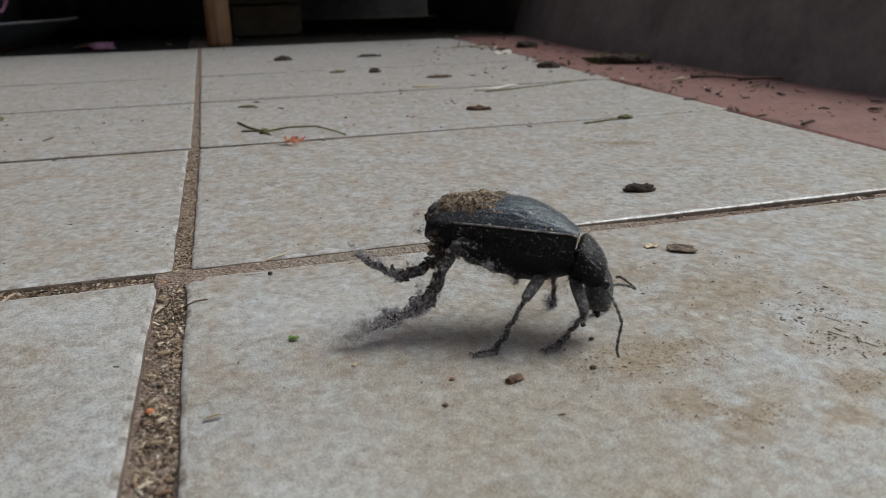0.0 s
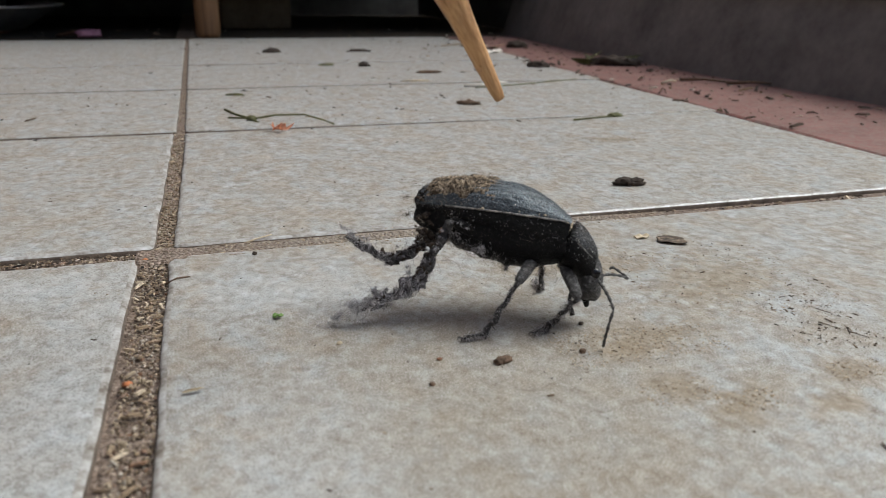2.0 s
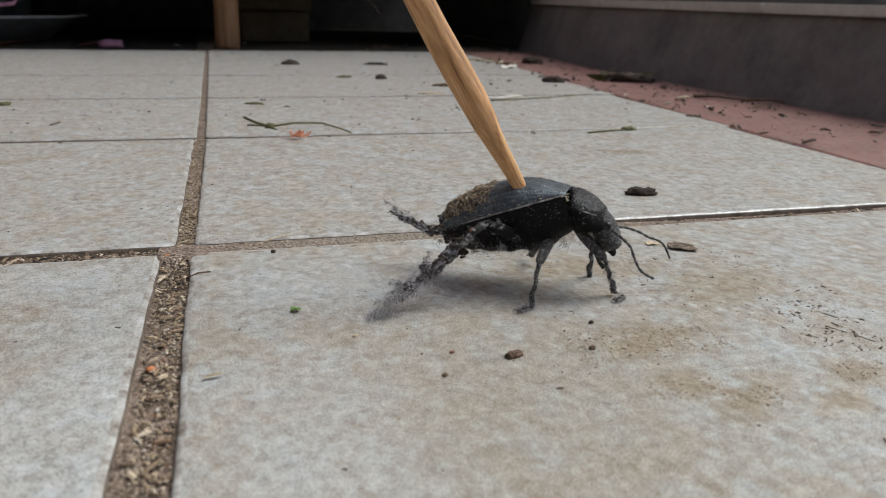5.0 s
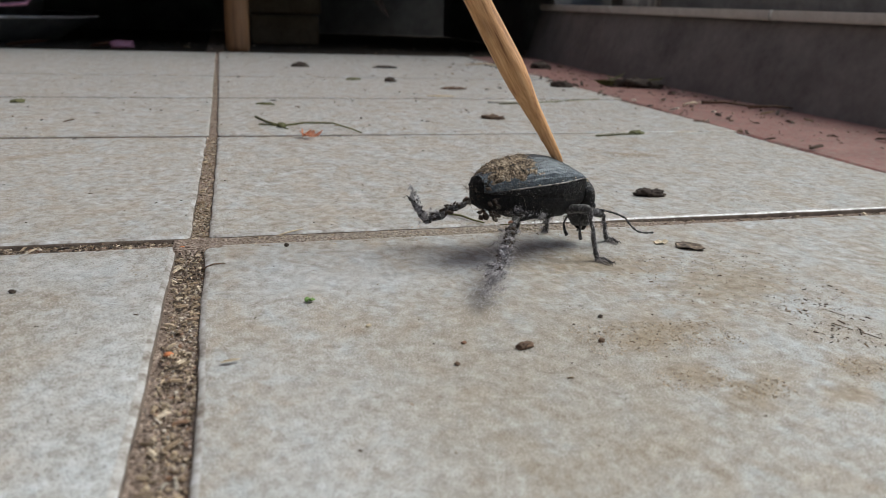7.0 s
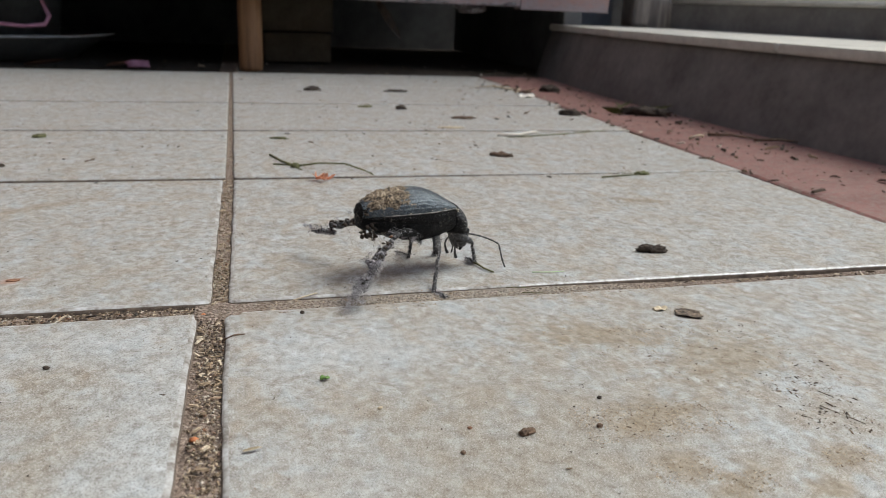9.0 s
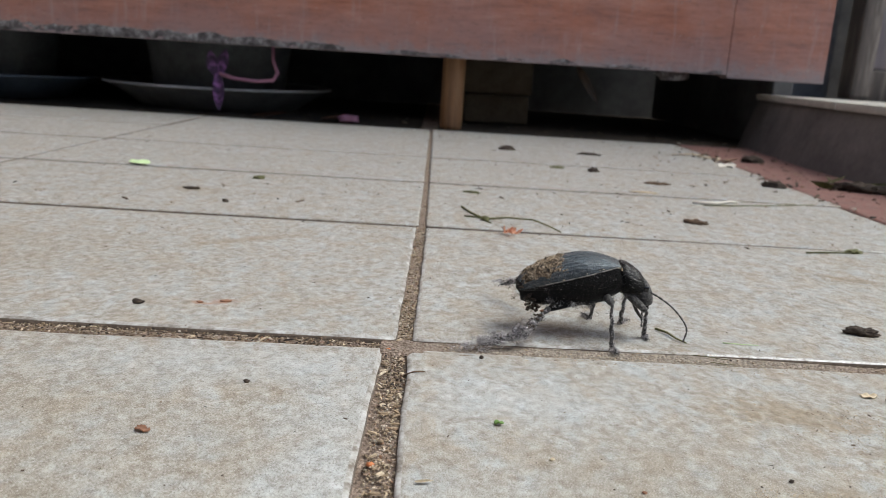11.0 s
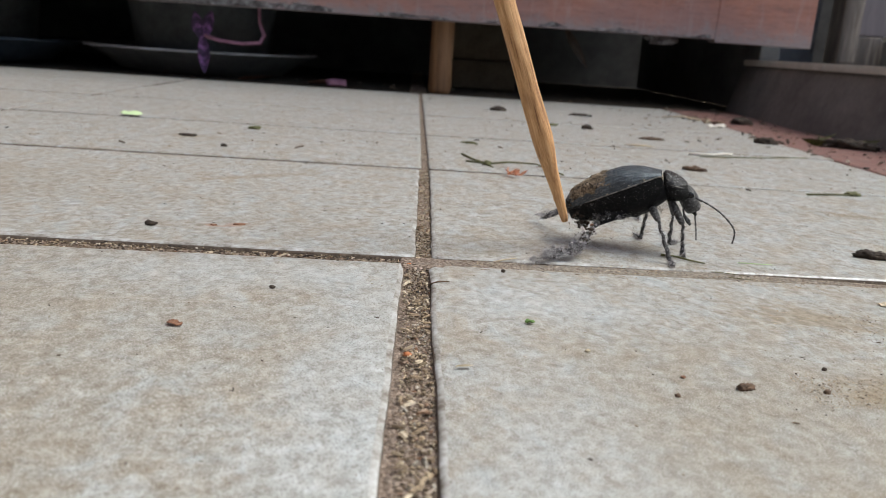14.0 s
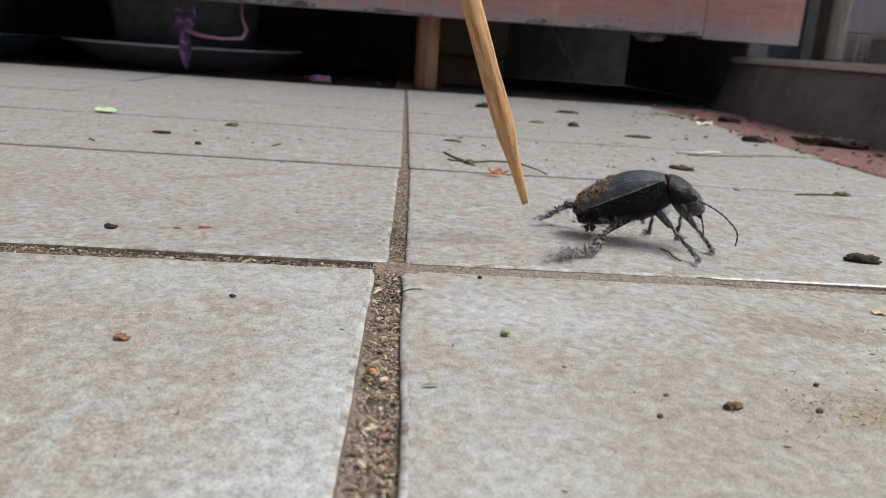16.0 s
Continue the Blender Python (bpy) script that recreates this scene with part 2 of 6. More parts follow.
def mud_material():
    k = Mat("dried_mud", 0.95)
    n = k.noise(k.obj, 620, 6, 0.75)
    f = k.noise(k.obj, 1900, 3, 0.65)
    h = k.math("ADD", k.math("MULTIPLY", n, 0.6), k.math("MULTIPLY", f, 0.4))
    k.colour(k.ramp(h, (0.40, (0.012, 0.010, 0.008)), (0.46, (0.09, 0.066, 0.043)), (0.52, (0.27, 0.208, 0.138)), (0.62, (0.56, 0.47, 0.35))))
    k.bump(h, 1.0, 0.0012)
    return k.m


def wood(name, dark, mid, light, ring=220, rough=0.55):
    k = Mat(name, rough)
    g = k.noise(k.obj, ring, 6, 0.6, (1, 1, 0.06))
    f = k.noise(k.obj, ring * 7, 3, 0.6, (1, 1, 0.05))
    b = k.noise(k.obj, ring * 0.5, 3, 0.5, (1, 1, 0.4))
    h = k.math("ADD", k.math("MULTIPLY", g, 0.65), k.math("MULTIPLY", f, 0.35))
    c = k.ramp(h, (0.34, dark), (0.5, mid), (0.66, light))
    c = k.mix(k.ramp(b, (0.5, 0.0), (0.75, 0.45)), c, dark)
    k.colour(c)
    k.bump(h, 0.5, 0.0006)
    return k.m


M_TILE = tile_material()
M_RIM = simple("pale_tile_rim", ((0.38, (0.15, 0.13, 0.105)), (0.5, (0.34, 0.33, 0.31)), (0.64, (0.53, 0.545, 0.55))), 190, 0.5, 0.3, 0.0006, coords="pos")
# white colour stands in for the line of light along a tile edge
M_GLINT = simple("white_edge_glint", ((0.38, (0.22, 0.2, 0.17)), (0.5, (0.5, 0.5, 0.49)), (0.62, (0.72, 0.74, 0.75))), 300, 0.3, 0.25, 0.0004, coords="pos")
M_SIDE = simple("dark_tile_side", ((0.35, (0.06, 0.046, 0.036)), (0.65, (0.19, 0.15, 0.118))), 300, 0.9, 0.5, 0.0008, coords="pos")
M_GRIT = grit()
M_REDP = red_paint()
M_RISER = simple("dark_riser", ((0.3, (0.088, 0.082, 0.074)), (0.7, (0.205, 0.19, 0.172))), 30, 0.75, 0.3, 0.001, coords="pos")
M_NOSE = simple("pale_step_tile", ((0.3, (0.40, 0.385, 0.34)), (0.7, (0.62, 0.60, 0.54))), 60, 0.5, 0.2, 0.0008, coords="pos")
M_WALL = simple("beige_render", ((0.3, (0.52, 0.46, 0.33)), (0.7, (0.74, 0.68, 0.53))), 25, 0.85, 0.5, 0.002, coords="pos")
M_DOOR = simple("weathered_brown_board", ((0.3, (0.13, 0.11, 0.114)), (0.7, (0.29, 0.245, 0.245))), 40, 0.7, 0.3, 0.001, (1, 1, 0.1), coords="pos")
M_POST = simple("grey_post", ((0.3, (0.06, 0.05, 0.043)), (0.52, (0.15, 0.125, 0.105)), (0.66, (0.33, 0.28, 0.235))), 50, 0.8, 0.5, 0.001, (1, 1, 0.12), coords="pos")
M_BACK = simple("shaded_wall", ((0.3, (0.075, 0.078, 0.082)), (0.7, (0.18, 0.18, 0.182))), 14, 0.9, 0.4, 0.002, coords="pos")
M_REDW = red_wood()
M_CRUST = simple("grey_grime", ((0.4, (0.04, 0.032, 0.03)), (0.52, (0.14, 0.125, 0.122)), (0.66, (0.36, 0.355, 0.35))), 130, 0.9, 0.8, 0.001)
M_LEG = wood("honey_wood_leg", (0.12, 0.055, 0.022), (0.235, 0.118, 0.05), (0.34, 0.19, 0.09), 90)
M_STICK = wood("bamboo_stick", (0.17, 0.068, 0.022), (0.54, 0.295, 0.12), (0.70, 0.45, 0.225), 800)
M_SAUCER = simple("grey_plastic_saucer", ((0.3, (0.14, 0.14, 0.14)), (0.7, (0.30, 0.30, 0.295))), 40, 0.5, 0.1)
M_SAUCER_RIM = simple("pale_saucer_rim", ((0.3, (0.4, 0.4, 0.385)), (0.7, (0.7, 0.69, 0.67))), 60, 0.5, 0.2)
M_POT = simple("dark_pot", ((0.3, (0.06, 0.066, 0.068)), (0.7, (0.17, 0.18, 0.18))), 30, 0.7, 0.2)
M_BLOCK = simple("mossy_block", ((0.3, (0.07, 0.056, 0.036)), (0.7, (0.17, 0.135, 0.09))), 45, 0.9, 0.6, 0.002)
M_PURPLE = simple("purple_leaf", ((0.3, (0.03, 0.022, 0.035)), (0.5, (0.13, 0.07, 0.15)), (0.62, (0.6, 0.24, 0.66))), 120, 0.5, 0.2, stretch=(1, 1, 0.2))
M_BLUEISH = simple("blue_grey_plastic", ((0.3, (0.07, 0.09, 0.12)), (0.7, (0.17, 0.21, 0.26))), 40, 0.5, 0.2)
M_PINK = simple("pink_stem", ((0.3, (0.28, 0.11, 0.17)), (0.7, (0.52, 0.25, 0.33))), 150, 0.5, 0.2)
M_ELYTRA = elytra_material()
M_NECK = neck_material()
M_BODY = simple("dull_black_shell", ((0.38, (0.003, 0.003, 0.003)), (0.58, (0.008, 0.008, 0.0085)), (0.66, (0.045, 0.043, 0.043)), (0.74, (0.16, 0.15, 0.15))), 1700, 0.45, 1.0, 0.0006, spec=0.15)
M_LEGS = simple("dusty_black_leg", ((0.38, (0.005, 0.005, 0.005)), (0.5, (0.022, 0.021, 0.021)), (0.58, (0.12, 0.116, 0.118)), (0.68, (0.36, 0.35, 0.35))), 1500, 0.42, 1.0, 0.0008, spec=0.7)
M_EYE = simple("glossy_eye", ((0.3, (0.006, 0.006, 0.006)), (0.7, (0.014, 0.014, 0.015))), 400, 0.12, 0.0)
M_EDGE = simple("pale_margin", ((0.38, (0.03, 0.03, 0.03)), (0.62, (0.4, 0.38, 0.35))), 900, 0.7, 0.4, 0.0002)
M_MUD = mud_material()
M_FLUFF = speckled("grey_dust_fluff", ((0.0, (0.06, 0.054, 0.058)), (0.25, (0.32, 0.3, 0.315)), (0.6, (0.6, 0.58, 0.6)), (1.0, (0.9, 0.89, 0.9))), 0.95)
M_WISP = speckled("pale_dust_wisps", ((0.0, (0.2, 0.19, 0.2)), (0.3, (0.62, 0.6, 0.62)), (1.0, (0.93, 0.92, 0.93))), 0.95)
M_FELT = simple("felted_dust", ((0.4, (0.025, 0.022, 0.024)), (0.48, (0.12, 0.113, 0.118)), (0.56, (0.33, 0.315, 0.33)), (0.64, (0.62, 0.6, 0.62))), 1300, 0.95, 1.0, 0.0008)
M_HAIR = speckled("brown_dust_hair", ((0.0, (0.06, 0.048, 0.04)), (0.5, (0.2, 0.17, 0.14)), (1.0, (0.6, 0.53, 0.44))), 0.95)
M_DUST = speckled("pale_dust_grains", ((0.0, (0.12, 0.12, 0.125)), (0.6, (0.3, 0.3, 0.305)), (1.0, (0.62, 0.6, 0.57))), 0.9)
M_LITTER = speckled("joint_litter", ((0.0, (0.05, 0.035, 0.022)), (0.25, (0.16, 0.115, 0.07)), (0.45, (0.34, 0.265, 0.175)), (0.66, (0.5, 0.42, 0.3)), (0.74, (0.22, 0.1, 0.05)), (0.88, (0.68, 0.62, 0.52)), (1.0, (0.16, 0.14, 0.11))))
M_GRAINS = speckled("floor_grains", ((0.0, (0.02, 0.015, 0.012)), (0.6, (0.09, 0.06, 0.04)), (0.85, (0.22, 0.15, 0.09)), (1.0, (0.55, 0.5, 0.42))))
M_SAND = speckled("sand_grains", ((0.0, (0.1, 0.07, 0.045)), (0.3, (0.3, 0.22, 0.14)), (0.7, (0.45, 0.35, 0.23)), (1.0, (0.7, 0.6, 0.45))))
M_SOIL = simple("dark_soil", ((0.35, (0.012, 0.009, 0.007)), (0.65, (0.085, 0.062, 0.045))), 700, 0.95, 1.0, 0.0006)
M_BROWN = simple("brown_crumb", ((0.35, (0.05, 0.032, 0.022)), (0.65, (0.21, 0.135, 0.085))), 700, 0.9, 0.9, 0.0006)
M_ORANGE = simple("orange_flake", ((0.35, (0.32, 0.09, 0.03)), (0.65, (0.62, 0.24, 0.09))), 600, 0.7, 0.4, 0.0003)
M_PETAL = simple("faded_petal", ((0.35, (0.5, 0.2, 0.11)), (0.65, (0.8, 0.45, 0.3))), 700, 0.7, 0.4, 0.0003)
M_RUST = simple("rust_flake", ((0.38, (0.12, 0.055, 0.032)), (0.62, (0.33, 0.17, 0.10))), 600, 0.8, 0.4, 0.0003)
M_GREEN = simple("green_bit", ((0.35, (0.08, 0.17, 0.03)), (0.65, (0.2, 0.34, 0.085))), 500, 0.6, 0.3, 0.0003)
M_PALEGREEN = simple("pale_green_bit", ((0.35, (0.42, 0.58, 0.26)), (0.65, (0.66, 0.8, 0.5))), 500, 0.6, 0.3, 0.0003)
M_OLIVE = simple("olive_twig", ((0.35, (0.05, 0.05, 0.018)), (0.65, (0.17, 0.17, 0.065))), 600, 0.7, 0.4, 0.0003)
M_DRYLEAF = simple("dry_leaf_brown", ((0.42, (0.02, 0.014, 0.01)), (0.52, (0.085, 0.06, 0.04)), (0.62, (0.26, 0.2, 0.14))), 900, 0.7, 0.5, 0.0004)
M_PALE = simple("bleached_straw", ((0.35, (0.5, 0.46, 0.38)), (0.65, (0.8, 0.77, 0.7))), 500, 0.7, 0.4, 0.0003)
M_STRAW = simple("pale_straw", ((0.35, (0.34, 0.27, 0.17)), (0.65, (0.62, 0.54, 0.4))), 500, 0.7, 0.4, 0.0003)


# ---- mesh helpers ----
def part(name, bm, material, parent, label="", smooth=True):
    """Links a bmesh (in centimetres) as one mesh object under a thing or a part."""
    me = bpy.data.meshes.new(name)
    bmesh.ops.scale(bm, vec=(CM, CM, CM), verts=bm.verts)
    bm.normal_update()
    bm.to_mesh(me)
    bm.free()
    for f in me.polygons:
        f.use_smooth = smooth
    me.materials.append(material)
    ob = new(name, me)
    ob.parent = parent
    if label:
        ob["label"] = label
    return ob


def mesh_of(name, verts, faces, material, smooth=True):
    """A mesh in centimetres from plain lists."""
    me = bpy.data.meshes.new(name)
    me.from_pydata([(x * CM, y * CM, z * CM) for x, y, z in verts], [], faces)
    for f in me.polygons:
        f.use_smooth = smooth
    me.materials.append(material)
    return me


def box(x0, x1, y0, y1, z0, z1, bevel=0.1, seg=2):
    bm = bmesh.new()
    bmesh.ops.create_cube(bm, size=1)
    bmesh.ops.scale(bm, vec=(x1 - x0, y1 - y0, z1 - z0), verts=bm.verts)
    bmesh.ops.translate(bm, vec=((x0 + x1) / 2, (y0 + y1) / 2, (z0 + z1) / 2), verts=bm.verts)
    if bevel:
        bmesh.ops.bevel(bm, geom=bm.edges[:], offset=bevel, segments=seg, affect="EDGES", profile=0.6)
    return bm


def tube(bm, points, radii, sides=6, caps=True):
    """A round tube along points; radii one each."""
    rings = []
    pts = [Vector(p) for p in points]
    side = None
    for i, p in enumerate(pts):
        d = (pts[min(i + 1, len(pts) - 1)] - pts[max(i - 1, 0)]).normalized()
        if side is None:
            side = d.orthogonal().normalized()
        side = (side - d * side.dot(d)).normalized()
        other = d.cross(side)
        rings.append([bm.verts.new(p + radii[i] * (math.cos(a) * side + math.sin(a) * other)) for a in (2 * math.pi * k / sides for k in range(sides))])
    for a, b in zip(rings, rings[1:]):
        for k in range(sides):
            bm.faces.new((a[k], a[(k + 1) % sides], b[(k + 1) % sides], b[k]))
    if caps:
        bm.faces.new(rings[0][::-1])
        bm.faces.new(rings[-1])
    return bm


def spun(profile, sides=32):
    """A surface of revolution round z from (radius, height) pairs."""
    bm = bmesh.new()
    rings = [[bm.verts.new((r * math.cos(2 * math.pi * k / sides), r * math.sin(2 * math.pi * k / sides), z)) for k in range(sides)] for r, z in profile]
    for a, b in zip(rings, rings[1:]):
        for k in range(sides):
            bm.faces.new((a[k], a[(k + 1) % sides], b[(k + 1) % sides], b[k]))
    bm.faces.new(rings[0][::-1])
    bm.faces.new(rings[-1])
    return bm


def lump_mesh(size, seed, rough=0.35, sub=2):
    """An uneven clod of half-sizes (cm), resting on z = 0."""
    bm = bmesh.new()
    bmesh.ops.create_icosphere(bm, subdivisions=sub, radius=1)
    for v in bm.verts:
        n = noise.noise(v.co * 1.7 + Vector((seed, seed * 0.7, 0))) + 0.6 * noise.noise(v.co * 4.1 + Vector((0, seed, seed)))
        v.co *= 1 + rough * n
        v.co = Vector((v.co.x * size[0], v.co.y * size[1], v.co.z * size[2]))
    low = min(v.co.z for v in bm.verts)
    for v in bm.verts:
        v.co.z = max(v.co.z - low * 0.7, 0.0)
    return bm


def place(ob, x, y, z=0.0, rz=0.0, rx=0.0, ry=0.0):
    ob.matrix_basis = pose(x * CM, y * CM, z * CM, rx, ry, rz)
    return ob


# ---- the floor ----
floor = tagged(new("floor"), "grey mottled rectangular floor tiles with sandy open joints", "floor", kind="structure")


def bed_height(x, y):
    """How high the joint filling stands: deep at the left of the crossing, nearly full to the right of it, low again further on."""
    if y > 0.6:
        return -0.13 if abs(x) < 1.0 else -0.16 - min(0.38, 0.38 * max(y - 1.0, 0.0) / 12)
    if y > -1.0:
        full = -0.015 if x < 10 else -0.015 - 0.1 * min((x - 10) / 3, 1.0)
        return -0.17 if x < -0.6 else full - 0.09 * max(0.0, min(1.0, (y - 0.03 - 0.012 * x) / 0.12))
    return -0.15


def joint_bed():
    """The sandy bed under the tiles, finely uneven round the wide joints, one sheet to the far distance."""
    bm = bmesh.new()
    xs = [-600, -200, -60] + [-30 + 1.5 * i for i in range(20)] + [-0.8 + 0.08 * i for i in range(21)] + [1.5 + 1.5 * i for i in range(20)] + [60, 200, 600]
    ys = [-600, -200, -60] + [-30 + 0.6 * i for i in range(48)] + [-1.2 + 0.1 * i for i in range(24)] + [1.5 + 1.2 * i for i in range(40)] + [60, 100, 200, 600]
    grid = []
    for y in ys:
        row = []
        for x in xs:
            n = noise.noise(Vector((x * 2.2, y * 2.2, 3.0))) * 0.05 + noise.noise(Vector((x * 7, y * 7, 9.0))) * 0.025
            row.append(bm.verts.new((x, y, bed_height(x, y) + 0.8 * n)))
        grid.append(row)
    for a, b in zip(grid, grid[1:]):
        for k in range(len(xs) - 1):
            bm.faces.new((a[k], a[k + 1], b[k + 1], b[k]))
    return part("joint_bed", bm, M_GRIT, floor, "sandy brown joint filling")


joint_bed()


def dark_ground():
    """Dark uneven ground sheet where the tiles end, under the bench."""
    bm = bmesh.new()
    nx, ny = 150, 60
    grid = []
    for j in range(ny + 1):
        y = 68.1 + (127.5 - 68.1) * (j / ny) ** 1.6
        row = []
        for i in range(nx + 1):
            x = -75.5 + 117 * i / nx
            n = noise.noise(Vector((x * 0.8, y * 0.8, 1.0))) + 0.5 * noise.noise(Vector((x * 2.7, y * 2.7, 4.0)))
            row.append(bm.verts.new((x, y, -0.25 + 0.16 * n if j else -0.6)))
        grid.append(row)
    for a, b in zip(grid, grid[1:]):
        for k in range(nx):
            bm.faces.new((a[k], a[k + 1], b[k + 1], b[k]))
    tagged(part("ground", bm, M_SOIL, None), "dark uneven ground where the tiles end under the bench", "ground", kind="structure")


dark_ground()


def tile_mesh(x0, x1, y0, y1, seed, nx=14, ny=10, thick=0.7, lean=0.0, rise=0.0, rim=True, glaze=None):
    """A tile with rounded, slightly chipped edges, its top at z = 0; lean and rise turn its sides a little."""
    bm = bmesh.new()
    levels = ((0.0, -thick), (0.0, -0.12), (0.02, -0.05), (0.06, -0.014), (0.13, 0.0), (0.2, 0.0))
    loops = []
    for inset, z in levels:
        ring = []
        a, b, c, d = x0 + inset, x1 - inset, y0 + inset, y1 - inset
        r = max(0.1 - inset, 0.01)
        path = [(a + r + (b - a - 2 * r) * i / nx, c) for i in range(nx + 1)] + [(b, c + r + (d - c - 2 * r) * i / ny) for i in range(ny + 1)]
        path += [(b - r - (b - a - 2 * r) * i / nx, d) for i in range(nx + 1)] + [(a, d - r - (d - c - 2 * r) * i / ny) for i in range(ny + 1)]
        for x, y in path:
            w = 0.04 * noise.noise(Vector((x * 0.9 + seed, y * 0.9, seed))) + 0.016 * noise.noise(Vector((x * 3.3, y * 3.3, seed + inset * 3)))
            cx, cy = (x0 + x1) / 2, (y0 + y1) / 2
            px, py = x + w * (1 if x > cx else -1), y + w * (1 if y > cy else -1)
            ring.append(bm.verts.new((px + lean * py, py + rise * px, z)))
        loops.append(ring)
    n = len(loops[0])
    for q, (a, b) in enumerate(zip(loops, loops[1:])):
        for k in range(n):
            f = bm.faces.new((a[k], a[(k + 1) % n], b[(k + 1) % n], b[k]))
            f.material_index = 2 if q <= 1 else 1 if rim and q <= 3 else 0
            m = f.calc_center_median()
            # bevel faces that take the painted glint
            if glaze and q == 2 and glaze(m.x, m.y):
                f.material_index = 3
    bm.faces.new(loops[-1])
    return bm


PX, PY = 24.6, 15.0
ROWS = (0.0, 15.0, 28.3, 41.5, 54.7, 68.1)


def row_start(j):
    return j * PY if j < 0 else ROWS[j]


# stretch of front edge whose glint of sky is painted white
GLINTING = {(0, 0): lambda x, y: y < 1.2 and x > 8.0}


def red_edge(y):
    return 25.6 + 0.04 * (y - 15)


# the two joints that cross before the camera are wide, the far ones narrow
def tiles():
    shared = {}
    for j in range(-4, 5):
        for i in range(-3, 1):
            x0 = i * PX + 0.15
            x1 = (i + 1) * PX - 0.15
            y0 = row_start(j) + 0.2
            y1 = row_start(j + 1) - 0.22
            lean = rise = 0.0
            if i == 0:
                x0 = 0.13 if j < 0 else 0.22 if j == 0 else 0.36
                x1 = red_edge(y0) + 0.05
            if i == -1:
                x1 = -0.47 if j < 0 else -0.2 if j == 0 else 0.06
            if j == 0:
                y0, lean, rise = 0.16, 0.011, (0.012 if i == 0 else 0.0)
            if j == -1:
                y1, rise = (-0.56, 0.014) if i == 0 else (-0.5, 0.022)
                lean = 0.016 if i == -1 else 0.0
            if -2 <= j <= 3 and i in (-1, 0):
                ob = part("tile", tile_mesh(x0, x1, y0, y1, 3.1 * i + 1.7 * j, 44, 32, 0.7, lean, rise, j <= 0, GLINTING.get((i, j))), M_TILE, floor)
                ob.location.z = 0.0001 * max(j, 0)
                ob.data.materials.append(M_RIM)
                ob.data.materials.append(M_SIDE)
                ob.data.materials.append(M_GLINT)
            else:
                key = (round(x1 - x0, 2), round(y1 - y0, 2))
                if key not in shared:
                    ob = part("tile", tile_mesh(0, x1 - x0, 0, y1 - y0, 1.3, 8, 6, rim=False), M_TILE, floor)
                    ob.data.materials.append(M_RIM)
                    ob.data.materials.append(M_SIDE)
                    shared[key] = ob.data
                else:
                    ob = new("tile", shared[key])
                    ob.parent = floor
                ob.location = (x0 * CM, y0 * CM, 0.0002 * math.sin(3 * i + 5 * j))


# ---- red strip, step and house side ----
KERB = ((41.15, -61.5), (39.5, -30.0), (37.4, 10.0), (36.4, 28.0), (36.0, 50.5), (38.0, 73.0))
SECOND = ((70.83, -61.5), (68.0, -30.0), (61.0, 48.0), (54.0, 73.4))


def red_strip():
    bm = bmesh.new()
    top, low = [], []
    for y in [-60 + 3 * i for i in range(44)]:
        w = 0.08 * noise.noise(Vector((y * 0.7, 0, 0)))
        a = (red_edge(y) + 0.15 + w, y)
        top.append((bm.verts.new((a[0], a[1], -0.12)), bm.verts.new((a[0] + 0.15, a[1], -0.04)), bm.verts.new((a[0] + 30 + 60 * (y < 20), a[1], 0.0))))
    for a, b in zip(top, top[1:]):
        bm.faces.new((a[0], a[1], b[1], b[0]))
        bm.faces.new((a[1], a[2], b[2], b[1]))
    low = [bm.verts.new((t[0].co.x, t[0].co.y, -0.5)) for t in top]
    for k in range(len(top) - 1):
        bm.faces.new((low[k], top[k][0], top[k + 1][0], low[k + 1]))
    ob = part("red_strip", bm, M_REDP, None, smooth=False)
    return tagged(ob, "worn red oxide painted concrete strip beside the tiles", "painted strip", kind="structure")


def prism(path, back, z0, z1, bevel=0.12, batter=0.0):
    """A wall-like block: the front runs along path and leans back by batter, the back is shifted by back."""
    bm = bmesh.new()
    front = [bm.verts.new((x - (batter if z == z0 else 0.0), y, z)) for z in (z0, z1) for x, y in path]
    rear = [bm.verts.new((x + back[0], y + back[1], z)) for z in (z0, z1) for x, y in path]
    n = len(path)
    for k in range(n - 1):
        bm.faces.new((front[k], front[k + 1], front[n + k + 1], front[n + k]))
        bm.faces.new((rear[k + 1], rear[k], rear[n + k], rear[n + k + 1]))
        bm.faces.new((front[n + k], front[n + k + 1], rear[n + k + 1], rear[n + k]))
        bm.faces.new((front[k + 1], front[k], rear[k], rear[k + 1]))
    bm.faces.new((front[0], front[n], rear[n], rear[0]))
    bm.faces.new((front[n - 1], rear[n - 1], rear[2 * n - 1], front[2 * n - 1]))
    bmesh.ops.recalc_face_normals(bm, faces=bm.faces[:])
    if bevel:
        bmesh.ops.bevel(bm, geom=bm.edges[:], offset=bevel, segments=2, affect="EDGES")
    return bm


